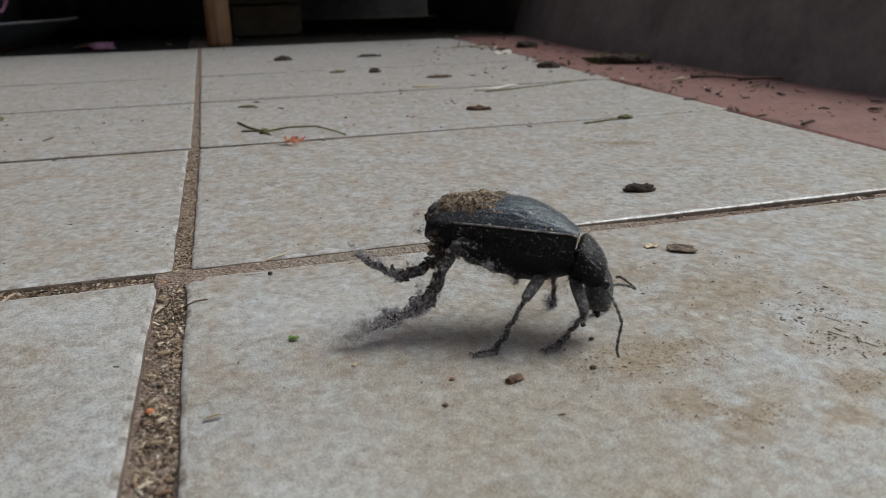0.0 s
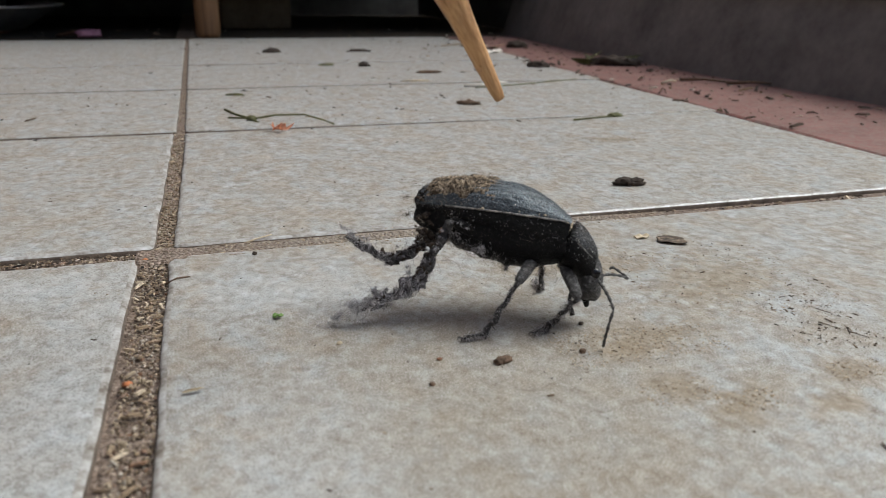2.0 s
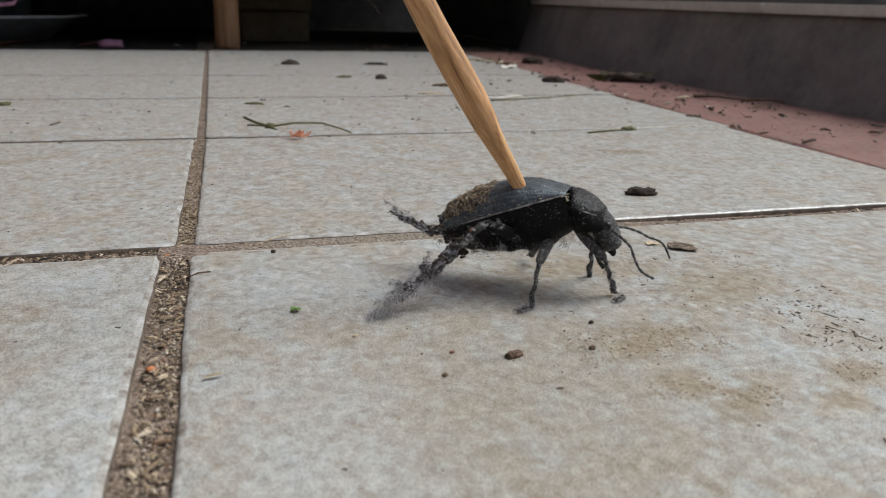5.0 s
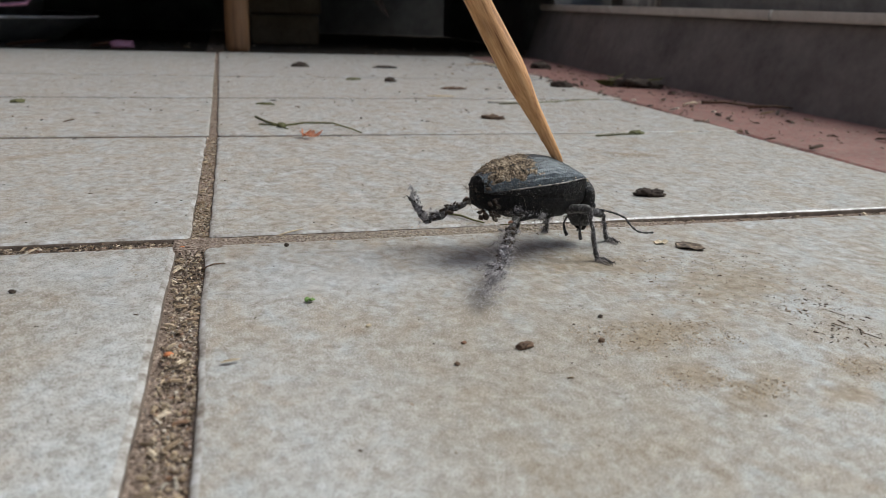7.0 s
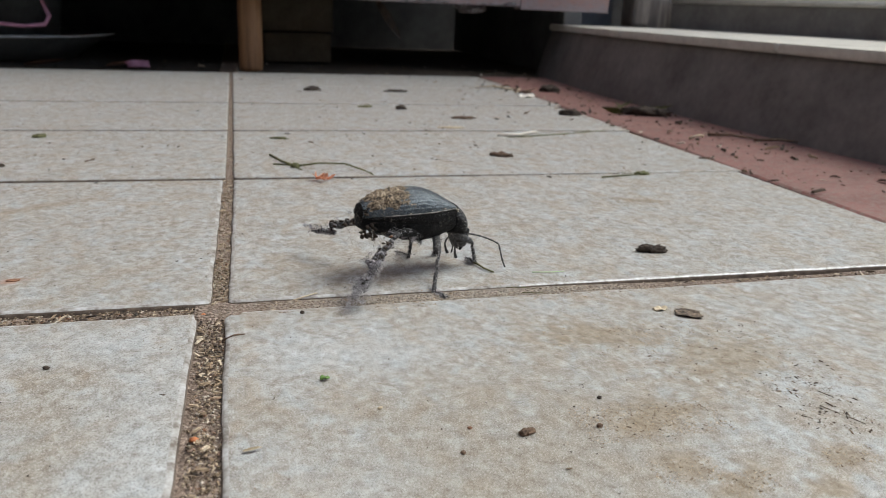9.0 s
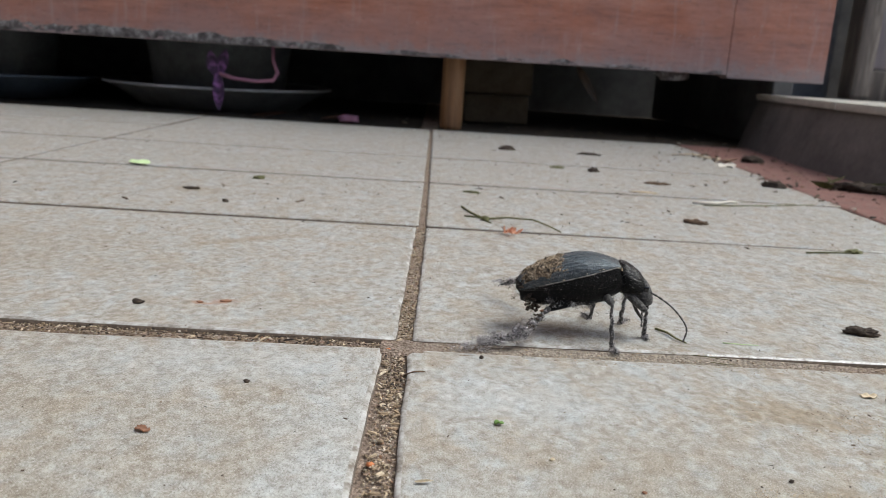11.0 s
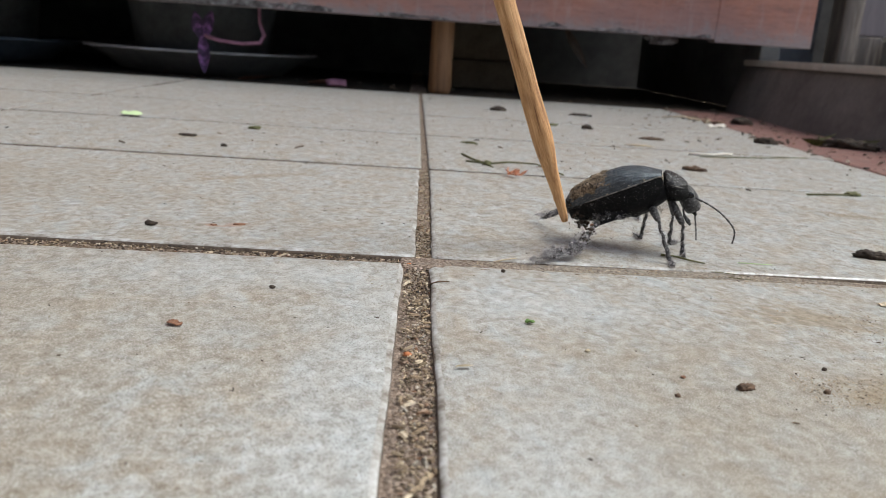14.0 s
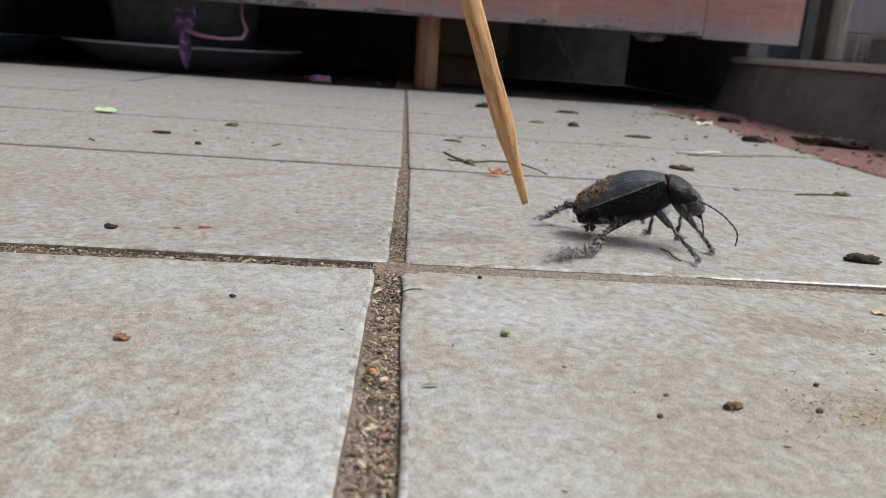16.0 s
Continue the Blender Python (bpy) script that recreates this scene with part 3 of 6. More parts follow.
def steps():
    low = tagged(new("step_low"), "low dark step with pale worn tiles on top", "step", kind="structure")
    part("riser", prism(KERB, (40, 0), -0.3, 5.3, 0.15, 1.8), M_RISER, low, "dark grimy riser", smooth=False)
    for a, b in zip(KERB, KERB[1:]):
        d = Vector((b[0] - a[0], b[1] - a[1])).normalized() * 0.08
        bm = prism(((a[0] + d.x - 0.35, a[1] + d.y), (b[0] - d.x - 0.35, b[1] - d.y)), (26, 0), 5.31, 5.98, 0.1)
        part("tile", bm, M_NOSE, low, smooth=False)
    high = tagged(new("step_high"), "second dark step against the house wall", "step", kind="structure")
    part("riser", prism(SECOND, (40, 0), 5.0, 9.0, 0.12), M_RISER, high, smooth=False)
    part("nosing", prism([(x - 0.25, y) for x, y in SECOND], (40, 0), 9.01, 9.55, 0.1), M_NOSE, high, "pale nosing")
    tagged(part("wall_east", box(63.9, 130, 76, 84, -1, 240, 0.2), M_WALL, None, smooth=False), "beige rendered house wall with dark spots", "wall", kind="structure")
    door = tagged(new("door_1"), "weathered dark brown wooden door board", "door", kind="structure")
    part("board", box(51.6, 63.9, 75.2, 78, 9.6, 200, 0.15), M_DOOR, door, smooth=False)
    part("threshold", box(51.5, 63.9, 74.6, 78, 5.0, 9.5, 0.15), M_POST, door, "dark threshold under the door", smooth=False)
    # dark board added to paint the shade in the gap by the post
    part("jamb", box(43.9, 48.8, 79.0, 82, 0, 200, 0.2), M_BACK, door, "dark board standing in for the shaded gap", smooth=False)
    post = tagged(new("door_post"), "rough grey wooden post by the door", "post", kind="structure")
    part("post_shaft", box(48.9, 51.3, 73.6, 77, 6.0, 200, 0.5), M_POST, post, smooth=False)
    # out of view; added to block sky light from the near tiles
    tagged(part("wall_south", box(-300, 300, -72, -62, -1, 44, 0.3), M_DOOR, None, smooth=False), "unseen plain wall added to shade the near floor", "wall", kind="structure")
    # added wall, there to make the floor fall off darker leftwards
    tagged(part("wall_west", box(-84, -76, -61.5, 127, -1, 150, 0.3), M_DOOR, None, smooth=False), "plain wall added to cut sky light on the left", "wall", kind="structure")
    # invented blocker just outside the view, for the left-to-right light gradient
    tagged(part("wall_garden", box(-30, -20, -61, 13, -1, 120, 0.4), M_DOOR, None, smooth=False), "unseen dark wall added to dim the left tiles", "wall", kind="structure")
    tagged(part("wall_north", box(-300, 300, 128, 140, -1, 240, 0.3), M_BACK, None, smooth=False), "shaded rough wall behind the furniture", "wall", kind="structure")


red_strip()
steps()


# ---- the wooden furniture front with what stands beneath it ----
def bench():
    b = tagged(new("wooden_bench"), "red-brown varnished wooden bench with grimy worn lower edge", "bench")
    panel = box(-74, 31.5, 66.6, 68.8, 7.8, 52, 0.08, 3)
    part("front_board", panel, M_REDW, b, smooth=False)
    part("end_board", box(31.53, 42.1, 66.58, 68.8, 7.5, 52, 0.08, 3), M_REDW, b, "red-brown end board with pale worn corner", smooth=False)
    # unseen top board, added to keep the space under it dark
    part("seat", box(-75.5, 46, 66.0, 127.6, 52, 54.5, 0.3), M_REDW, b, smooth=False)
    for x in (2.35, -70.0):
        bm = spun(((1.05, 0.0), (1.2, 0.08), (1.27, 0.5), (1.27, 9.0), (1.22, 30), (1.2, 51.9)), 28)
        leg = part("leg", bm, M_LEG, b, "round honey-coloured wooden leg")
        place(leg, x, 70.2 if x > 0 else 77)
    # added to stop light leaking in from the right; its dark colour stands for shade
    part("side_board", box(39.6, 42.0, 73.4, 124, 0.0, 51.9, 0.2), M_BACK, b, "dark board added to stop light under the bench", smooth=False)
    crust(b)
    part("rear_rail", box(-74, 39.5, 121, 123.8, 30, 52, 0.2), M_REDW, b, smooth=False)
    return b


def crust(bench_ob):
    """Lumpy pale grey deposit along the lower edge of the front board."""
    bm = bmesh.new()
    rows = []
    for k in range(9):
        row = []
        for i in range(420):
            x = -60 + 91 * i / 419
            f = k / 8
            n = noise.noise(Vector((x * 0.22, 0.3, 5))) + 0.5 * noise.noise(Vector((x * 0.9, f * 3, 2))) + 0.35 * noise.noise(Vector((x * 2.6, f * 7, 2)))
            heavy = max(0.0, min(1.0, 0.35 - 0.03 * (x + 8)))
            top = 0.4 + 0.75 * heavy + 0.5 * noise.noise(Vector((x * 0.4, 8, 1)))
            out = max(0.0, 0.04 + 0.12 * n + 0.08 * heavy) * math.sin(math.pi * min(1.0, 0.15 + 0.85 * f)) ** 0.7
            row.append(bm.verts.new((x, 66.65 - out, 7.83 + top * f)))
        rows.append(row)
    for a, b in zip(rows, rows[1:]):
        for i in range(419):
            bm.faces.new((a[i], a[i + 1], b[i + 1], b[i]))
    part("grime_crust", bm, M_CRUST, bench_ob, "pale grey crumbly grime along the lower edge")


def saucer_and_pot(x, y, r, pot_material, dish, label):
    s = spun(((r * 0.62, 0.0), (r * 0.7, 0.15), (r * 0.88, 1.9), (r * 0.98, 2.6), (r, 2.75), (r * 0.99, 2.9), (r * 0.95, 2.75), (r * 0.85, 1.9), (r * 0.66, 0.6), (r * 0.05, 0.55)), 48)
    ob = place(tagged(new("plant_saucer"), label, "saucer", "plant saucers under the bench"), x, y, -0.1)
    part("dish", s, dish, ob)
    bm = bmesh.new()
    tube(bm, [(r * math.cos(a), r * math.sin(a), 2.82) for a in (2 * math.pi * q / 48 for q in range(49))], [0.16] * 49, 8, False)
    part("rim", bm, M_SAUCER_RIM if dish is M_SAUCER else dish, ob, "pale rim of the saucer" if dish is M_SAUCER else "")
    pot = place(tagged(new("plant_pot"), "dark grey round plant pot standing on its saucer", "plant pot", "plant pots under the bench"), x, y, 0.52)
    part("pot_body", spun(((r * 0.52, 0.0), (r * 0.56, 0.3), (r * 0.72, 16), (r * 0.7, 16.05), (r * 0.68, 15.5), (r * 0.05, 15.2)), 48), pot_material, pot)
    part("pot_rim", spun(((r * 0.735, 15.9), (r * 0.79, 16.0), (r * 0.81, 18.4), (r * 0.79, 18.6), (r * 0.75, 18.5), (r * 0.73, 16.2)), 48), pot_material, pot)
    part("soil", spun(((r * 0.02, 15.6), (r * 0.71, 15.7), (r * 0.69, 16.1), (r * 0.02, 16.5)), 32), M_SOIL, pot, "dark potting soil")


def block():
    b = tagged(new("concrete_block"), "mossy yellowish concrete block under the bench", "block")
    for k, (z0, z1) in enumerate(((0.0, 3.6), (3.75, 9.4), (9.55, 15))):
        part("course", box(4.2 - 0.2 * k, 12.6 + 0.3 * k, 84, 94, z0, z1, 0.35, 3), M_BLOCK, b)
    return b


def blade(length, width, curl, seed, thick=0.05, n=10):
    """A narrow leaf along +x, curved upwards, with a folded midrib."""
    bm = bmesh.new()
    rows = []
    for i in range(n + 1):
        u = i / n
        w = width * math.sin(math.pi * min(0.08 + 0.92 * u, 1.0)) ** 0.8 * (1 - 0.25 * u)
        x, z = length * u * (1 - 0.2 * curl * u), curl * length * u * u * 0.5
        rows.append([bm.verts.new((x, s * w + 0.1 * width * noise.noise(Vector((u * 3, s, seed))), z + abs(s) * 0.35 * w)) for s in (-1, -0.5, 0, 0.5, 1)])
    for a, b in zip(rows, rows[1:]):
        for k in range(4):
            bm.faces.new((a[k], a[k + 1], b[k + 1], b[k]))
    bmesh.ops.solidify(bm, geom=bm.faces[:], thickness=thick)
    return bm


def purple_plant():
    p = tagged(new("purple_plant"), "purple trailing plant with pink stem hanging beside a saucer", "plant")
    bm = bmesh.new()
    tube(bm, [(-23.6, 69.8, 4.6), (-22, 69.3, 4.2), (-19.5, 69.2, 4.0), (-17.6, 69.5, 4.2), (-17.2, 69.8, 5.0), (-17.8, 70.2, 6.4), (-18.2, 72, 10), (-19, 75, 15)], [0.24, 0.2, 0.18, 0.22, 0.24, 0.17, 0.14, 0.14], 10)
    part("stem", bm, M_PINK, p, "pink fleshy stem")
    for x, z, ry, l, rz in ((-23.7, 4.4, -72, 3.2, 0), (-24.0, 4.3, -104, 3.0, 10), (-23.8, 4.6, 86, 4.3, 0)):
        leaf = part("leaf", blade(l, 0.75, 0.25, x), M_PURPLE, p)
        place(leaf, x, 69.7, z, rz, 90, ry)
    for x, y, z in ((-9.8, 71.2, 0.9), (-8.9, 71.5, 0.8)):
        bud = part("bud", lump_mesh((0.8, 0.5, 0.45), x, 0.5, 3), M_PINK, p, "pinkish fallen bud")
        place(bud, x, y, 0.0, 20)
    for x, y in ((-20.4, 71.5), (-12.6, 72.3)):
        leaf = part("leaf", blade(4.2, 1.1, 0.25, x), M_RUST, p, "dried reddish leaf")
        place(leaf, x, y, 0.05, 15)


def hanging_leaf():
    leaf = tagged(part("hanging_leaf", blade(5.0, 0.55, 0.15, 4.0), M_DRYLEAF, None), "dry brown leaf caught under the bench front", "leaf")
    place(leaf, 16.0, 70.0, 7.8, 0, 80, 57)
    tuft = tagged(part("grime_tuft", lump_mesh((1.6, 0.5, 0.75), 6.2, 0.6, 3), M_CRUST, None), "grey grime clump hanging under the bench front", "grime")
    place(tuft, 26.2, 68.0, 6.9)


bench()
hanging_leaf()
saucer_and_pot(-28.0, 86.5, 14.4, M_POT, M_SAUCER, "pale grey round plastic saucer under a plant pot")
saucer_and_pot(-56.5, 84.0, 13.0, M_POT, M_BLUEISH, "blue-grey plastic saucer under a plant pot")
block()
purple_plant()

# ---- the beetle: x ahead, y to its left, z up, in centimetres ----
def loft(sections, sides=24, cap=True):
    """A body from cross-sections (x, half width, height above, depth below, centre z, sharpness)."""
    bm = bmesh.new()
    rings = []
    for x, w, up, down, zc, e in sections:
        ring = []
        for k in range(sides):
            a = 2 * math.pi * k / sides
            c, s = math.cos(a), math.sin(a)
            yy = w * math.copysign(abs(c) ** e, c)
            zz = (up if s > 0 else down) * math.copysign(abs(s) ** e, s)
            ring.append(bm.verts.new((x, yy, zc + zz)))
        rings.append(ring)
    for a, b in zip(rings, rings[1:]):
        for k in range(sides):
            bm.faces.new((a[k], b[k], b[(k + 1) % sides], a[(k + 1) % sides]))
    if cap:
        bm.faces.new(rings[0])
        bm.faces.new(rings[-1][::-1])
    return bm


def shell_section(u):
    """Half width and height of the wing cases at u = 0 (rear) .. 1 (front)."""
    w = 0.78 * math.sin(math.pi * (0.06 + 0.60 * u)) ** 0.62
    h = 0.80 * math.sin(math.pi * (0.078 + 0.625 * u)) ** 0.8 * (1 - 0.33 * (max(0.0, u - 0.55) / 0.45) ** 2)
    return w * (1 - 0.12 * max(0.0, u - 0.7) / 0.3), h


beetle = tagged(new("beetle"), "black beetle with fluffy dusty legs and a muddy back", "beetle")


def rim_height(u):
    return -0.1 + 0.46 * min(1.0, u * 1.05) ** 0.8


def dome(u, a, t=0.0):
    """A point on the wing cases over the rim: a = 0 at the rim, pi / 2 on the crest, t outwards."""
    w, h = shell_section(u)
    zr = min(rim_height(u), h * 0.72) if u > 0.05 else -0.06
    s = math.sin(a)
    return (w + t) * math.cos(a), zr + (h + t - zr) * max(s, 0.0) ** 0.85


def wing_case(side):
    """One wing case: a flattened half dome with fine lengthwise grooves, and the steep flank under its rim."""
    bm = bmesh.new()
    nx, na = 60, 40
    rows = []
    for i in range(nx + 1):
        u = i / nx
        w, h = shell_section(u)
        x = -1.72 + 2.77 * u
        row = []
        for k in range(na + 1):
            a = math.pi / 2 * k / na
            g = 0.006 * math.cos(a * 4 * 9) * math.sin(math.pi * min(u * 1.1, 1)) * (1 if 0.1 < a < 1.45 else 0)
            r = 1 + g + 0.018 * noise.noise(Vector((x * 6, a * 6, side))) + 0.01 * noise.noise(Vector((x * 22, a * 20, side)))
            y, z = dome(u, a)
            y, z = y * r, z * r
            if k == na:
                y = 0.012
                z -= 0.02
            row.append(bm.verts.new((x, side * y, z - 0.05 * (1 - u))))
        rows.append(row)
    for a, b in zip(rows, rows[1:]):
        for k in range(len(a) - 1):
            f = (a[k], b[k], b[k + 1], a[k + 1])
            bm.faces.new(f if side > 0 else f[::-1])
    part("wing_case", bm, M_ELYTRA, beetle, "black finely grooved wing case with bluish sheen")
    bm = bmesh.new()
    rows = []
    for i in range(nx + 1):
        u = i / nx
        w, h = shell_section(u)
        x = -1.72 + 2.77 * u
        top = dome(u, 0.0)[1]
        row = []
        for k in range(9):
            f = k / 8
            n = 0.015 * noise.noise(Vector((x * 9, f * 4, side)))
            row.append(bm.verts.new((x, side * (w * (1.0 - 0.05 * f) + n + 0.03 * math.sin(math.pi * f)), top + (-0.1 - top) * f - 0.05 * (1 - u))))
        rows.append(row)
    for a, b in zip(rows, rows[1:]):
        for k in range(8):
            f = (a[k], a[k + 1], b[k + 1], b[k])
            bm.faces.new(f if side > 0 else f[::-1])
    part("flank", bm, M_BODY, beetle, "dull black flank")


def margin(side):
    """The pale dusty rim along a wing case."""
    bm = bmesh.new()
    pts, rad = [], []
    for i in range(12, 59):
        u = i / 59
        w, _ = shell_section(u)
        pts.append((-1.72 + 2.77 * u, side * w * 1.01, dome(u, 0.0)[1] - 0.05 * (1 - u)))
        rad.append(0.017 + 0.014 * noise.noise(Vector((i * 0.9, side, 0))))
    tube(bm, pts, rad, 6)
    return part("rim", bm, M_EDGE, beetle, "pale dusty rim of the wing case")


def strand(verts, faces, start, direction, length, radius, rng, wild=0.6, n=6):
    """One thin curling hair, three-sided, added to vertex and face lists."""
    p, d = Vector(start), Vector(direction).normalized()
    base = len(verts)
    for i in range(n + 1):
        side = d.orthogonal().normalized()
        other = d.cross(side)
        r = radius * (1 - 0.6 * i / n)
        for k in range(3):
            a = 2.094 * k
            verts.append(tuple(p + r * (math.cos(a) * side + math.sin(a) * other)))
        p = p + d * (length / n)
        d = (d + wild * Vector((rng.uniform(-1, 1), rng.uniform(-1, 1), rng.uniform(-1, 1)))).normalized()
    for i in range(n):
        for k in range(3):
            a, b = base + 3 * i + k, base + 3 * i + (k + 1) % 3
            faces.append((a, b, b + 3, a + 3))


def fluff(name, path, spread, count, length, radius, material, parent, label, seed, wild=0.6, clumps=0, taper=0.0, flat=1.0):
    """A tangle of fine hairs round a path; clumps: gathered into so many tufts."""
    rng = random.Random(seed)
    verts, faces = [], []
    pts = [Vector(p) for p in path]

    def somewhere():
        s = rng.uniform(0, len(pts) - 1.001)
        i = int(s)
        thin = spread * (1 - taper * s / (len(pts) - 1))
        return pts[i].lerp(pts[i + 1], s - i) + Vector((rng.gauss(0, 1), rng.gauss(0, 1), flat * rng.gauss(0, 1))) * thin

    tufts = [(somewhere(), rng.uniform(0.35, 1.3)) for _ in range(clumps)]
    for _ in range(count):
        if clumps and rng.random() < 0.85:
            c, size = tufts[int(rng.random() ** 1.4 * clumps)]
            p = c + Vector((rng.gauss(0, 1), rng.gauss(0, 1), flat * rng.gauss(0, 1))) * spread * 0.4 * size
        else:
            p = somewhere()
        strand(verts, faces, p, (rng.gauss(0, 1), rng.gauss(0, 1), flat * rng.gauss(0, 1)), length * rng.uniform(0.3, 1.3), radius * rng.uniform(0.6, 1.6), rng, wild, 7)
    ob = new(name, mesh_of(name, verts, faces, material))
    ob.parent = parent
    ob["label"] = label
    ob["kind"] = "stuff"
    return ob


def surface_hairs(label, count, u0, u1, a0, a1, length, radius, material, seed, wild=0.7):
    """Short hairs that lie on the wing cases; a runs over the back from rim (0) to rim (pi)."""
    rng = random.Random(seed)
    verts, faces = [], []
    for _ in range(count):
        u, a = u0 + (u1 - u0) * rng.random(), math.pi * (a0 + (a1 - a0) * rng.random())
        y, z = dome(u, min(a, math.pi - a), 0.03)
        p = (-1.72 + 2.77 * u, -y if a < math.pi / 2 else y, z - 0.05 * (1 - u))
        strand(verts, faces, p, (rng.gauss(0, 1), rng.gauss(0, 0.7), rng.gauss(0, 0.3)), length * rng.uniform(0.3, 1.3), radius * rng.uniform(0.6, 1.6), rng, wild, 6)
    ob = new("dust_hair", mesh_of("dust_hair", verts, faces, material))
    ob.parent = beetle
    ob["label"] = label
    ob["kind"] = "stuff"


def back_dust():
    """Pale dust grains lying on the wing cases, the neck shield and the flanks."""
    rng = random.Random(91)
    spots = []
    for _ in range(900):
        u, a = 1 - rng.random() ** 1.4, math.pi * rng.uniform(0.02, 0.98)
        y, z = dome(u, min(a, math.pi - a), 0.004)
        spots.append((-1.72 + 2.77 * u, -y if a < math.pi / 2 else y, z - 0.05 * (1 - u)))
    for _ in range(420):
        u, a = rng.random(), rng.uniform(-0.35, math.pi + 0.35)
        w = 0.60 * (0.86 + 0.26 * math.sin(math.pi * (0.15 + 0.75 * u))) * (1 - 0.32 * u ** 3)
        c, q = math.cos(a), math.sin(a)
        rise = 0.44 * (1 - 0.42 * u ** 2) if q > 0 else 0.50 - 0.16 * u
        spots.append((1.08 + 0.61 * u, w * math.copysign(abs(c) ** 0.85, c), 0.02 - 0.10 * u - 0.16 * u ** 2 + rise * math.copysign(abs(q) ** 0.85, q)))
    for _ in range(360):
        u, f = rng.random(), rng.random()
        top = dome(u, 0.0)[1]
        side = rng.choice((-1, 1))
        spots.append((-1.72 + 2.77 * u, side * (shell_section(u)[0] * (1.0 - 0.05 * f) + 0.03 * math.sin(math.pi * f)), top + (-0.1 - top) * f - 0.05 * (1 - u)))
    verts, faces = [], []
    for x, y, z in spots:
        r = 0.004 + 0.009 * rng.random() ** 2.5
        n = len(verts)
        for dx, dy, dz in ((1, 0, 0), (-1, 0, 0), (0, 1, 0), (0, -1, 0), (0, 0, 1), (0, 0, -1)):
            verts.append((x + dx * r * rng.uniform(0.7, 1.7), y + dy * r, z + dz * r))
        faces.extend((n + p, n + q, n + w) for p, q, w in ((0, 2, 4), (2, 1, 4), (1, 3, 4), (3, 0, 4), (2, 0, 5), (1, 2, 5), (3, 1, 5), (0, 3, 5)))
    ob = new("dust_grains", mesh_of("dust_grains", verts, faces, M_DUST))
    ob.parent = beetle
    ob["label"], ob["kind"] = "pale dust grains on the black shell", "stuff"


def torso():
    secs = []
    for i in range(19):
        u = i / 18
        w, _ = shell_section(min(u, 1))
        x = -1.70 + 2.80 * u
        down = 0.66 * math.sin(math.pi * (0.14 + 0.6 * u)) ** 0.7
        down *= 1 - 0.4 * (max(0.0, u - 0.72) / 0.28) ** 2
        n = 0.03 * math.sin(u * 40)
        secs.append((x, w * 0.95, 0.12, down + n, -0.04 - 0.05 * (1 - u), 0.8))
    part("abdomen", loft(secs, 28), M_BODY, beetle, "dull black underside")
    bm = bmesh.new()
    bmesh.ops.create_icosphere(bm, subdivisions=4, radius=1)
    for v in bm.verts:
        r = 1 + 0.16 * noise.noise(v.co * 2.5) + 0.1 * noise.noise(v.co * 6)
        v.co = Vector((-1.6 + 0.2 * v.co.x * r, 0.33 * v.co.y * r, -0.02 + 0.25 * v.co.z * r))
    part("tail_plate", bm, M_BODY, beetle, "rough black plate closing the tail end")
    # the neck shield
    secs = []
    for i in range(13):
        u = i / 12
        w = 0.60 * (0.86 + 0.26 * math.sin(math.pi * (0.15 + 0.75 * u))) * (1 - 0.32 * u ** 3)
        up = 0.44 * (1 - 0.42 * u ** 2)
        secs.append((1.08 + 0.61 * u, w * (0.9 if i == 0 else 1), up * (0.72 if i == 0 else 0.92 if i in (1, 12) else 1), 0.50 - 0.16 * u, 0.02 - 0.10 * u - 0.16 * u ** 2, 0.85))
    bm = loft(secs, 36)
    for v in bm.verts:
        v.co += 0.014 * v.co.normalized() * noise.noise(v.co * 9)
    for f in bm.faces:
        c = f.calc_center_median()
        f.material_index = 0 if c.z > 0.13 - 0.30 * max(0.0, c.x - 1.03) else 1
    shield = part("neck_shield", bm, M_NECK, beetle, "black neck shield with pale dust")
    shield.data.materials.append(M_BODY)
    for s in (-1, 1):
        bm = bmesh.new()
        tube(bm, [(1.11 + 0.56 * q / 12, s * 0.605 * (0.86 + 0.26 * math.sin(math.pi * (0.15 + 0.75 * q / 12))) * (1 - 0.32 * (q / 12) ** 3) * 0.97, 0.12 - 0.2 * q / 12 - 0.08 * (q / 12) ** 2) for q in range(13)], [0.009 + 0.004 * math.sin(q * 2.1) for q in range(13)], 6)
        part("shield_edge", bm, M_EDGE, beetle, "pale dusty edge of the neck shield")
    # the head, bent down
    secs = []
    for i in range(9):
        u = i / 8
        w = 0.42 * math.sin(math.pi * (0.08 + 0.74 * u)) ** 0.7
        t = math.sin(math.pi * (0.12 + 0.68 * u)) ** 0.6
        secs.append((-0.2 + 0.80 * u, w * (1.0 - 0.12 * u), 0.27 * t, 0.26 * t, 0, 0.9))
    bm = loft(secs, 26)
    for v in bm.verts:
        v.co += 0.022 * v.co.normalized() * noise.noise(v.co * 11)
    head = part("head", bm, M_LEGS, beetle, "black bent-down head")
    head.matrix_basis = pose(1.60 * CM, 0, -0.28 * CM, 0, 76, 0)
    for s in (-1, 1):
        bm = bmesh.new()
        bmesh.ops.create_uvsphere(bm, u_segments=14, v_segments=10, radius=1)
        bmesh.ops.scale(bm, vec=(0.10, 0.06, 0.11), verts=bm.verts)
        bmesh.ops.translate(bm, vec=(0.10, s * 0.335, 0.09), verts=bm.verts)
        part("eye", bm, M_EYE, head, "glossy black eye")
        bm = bmesh.new()
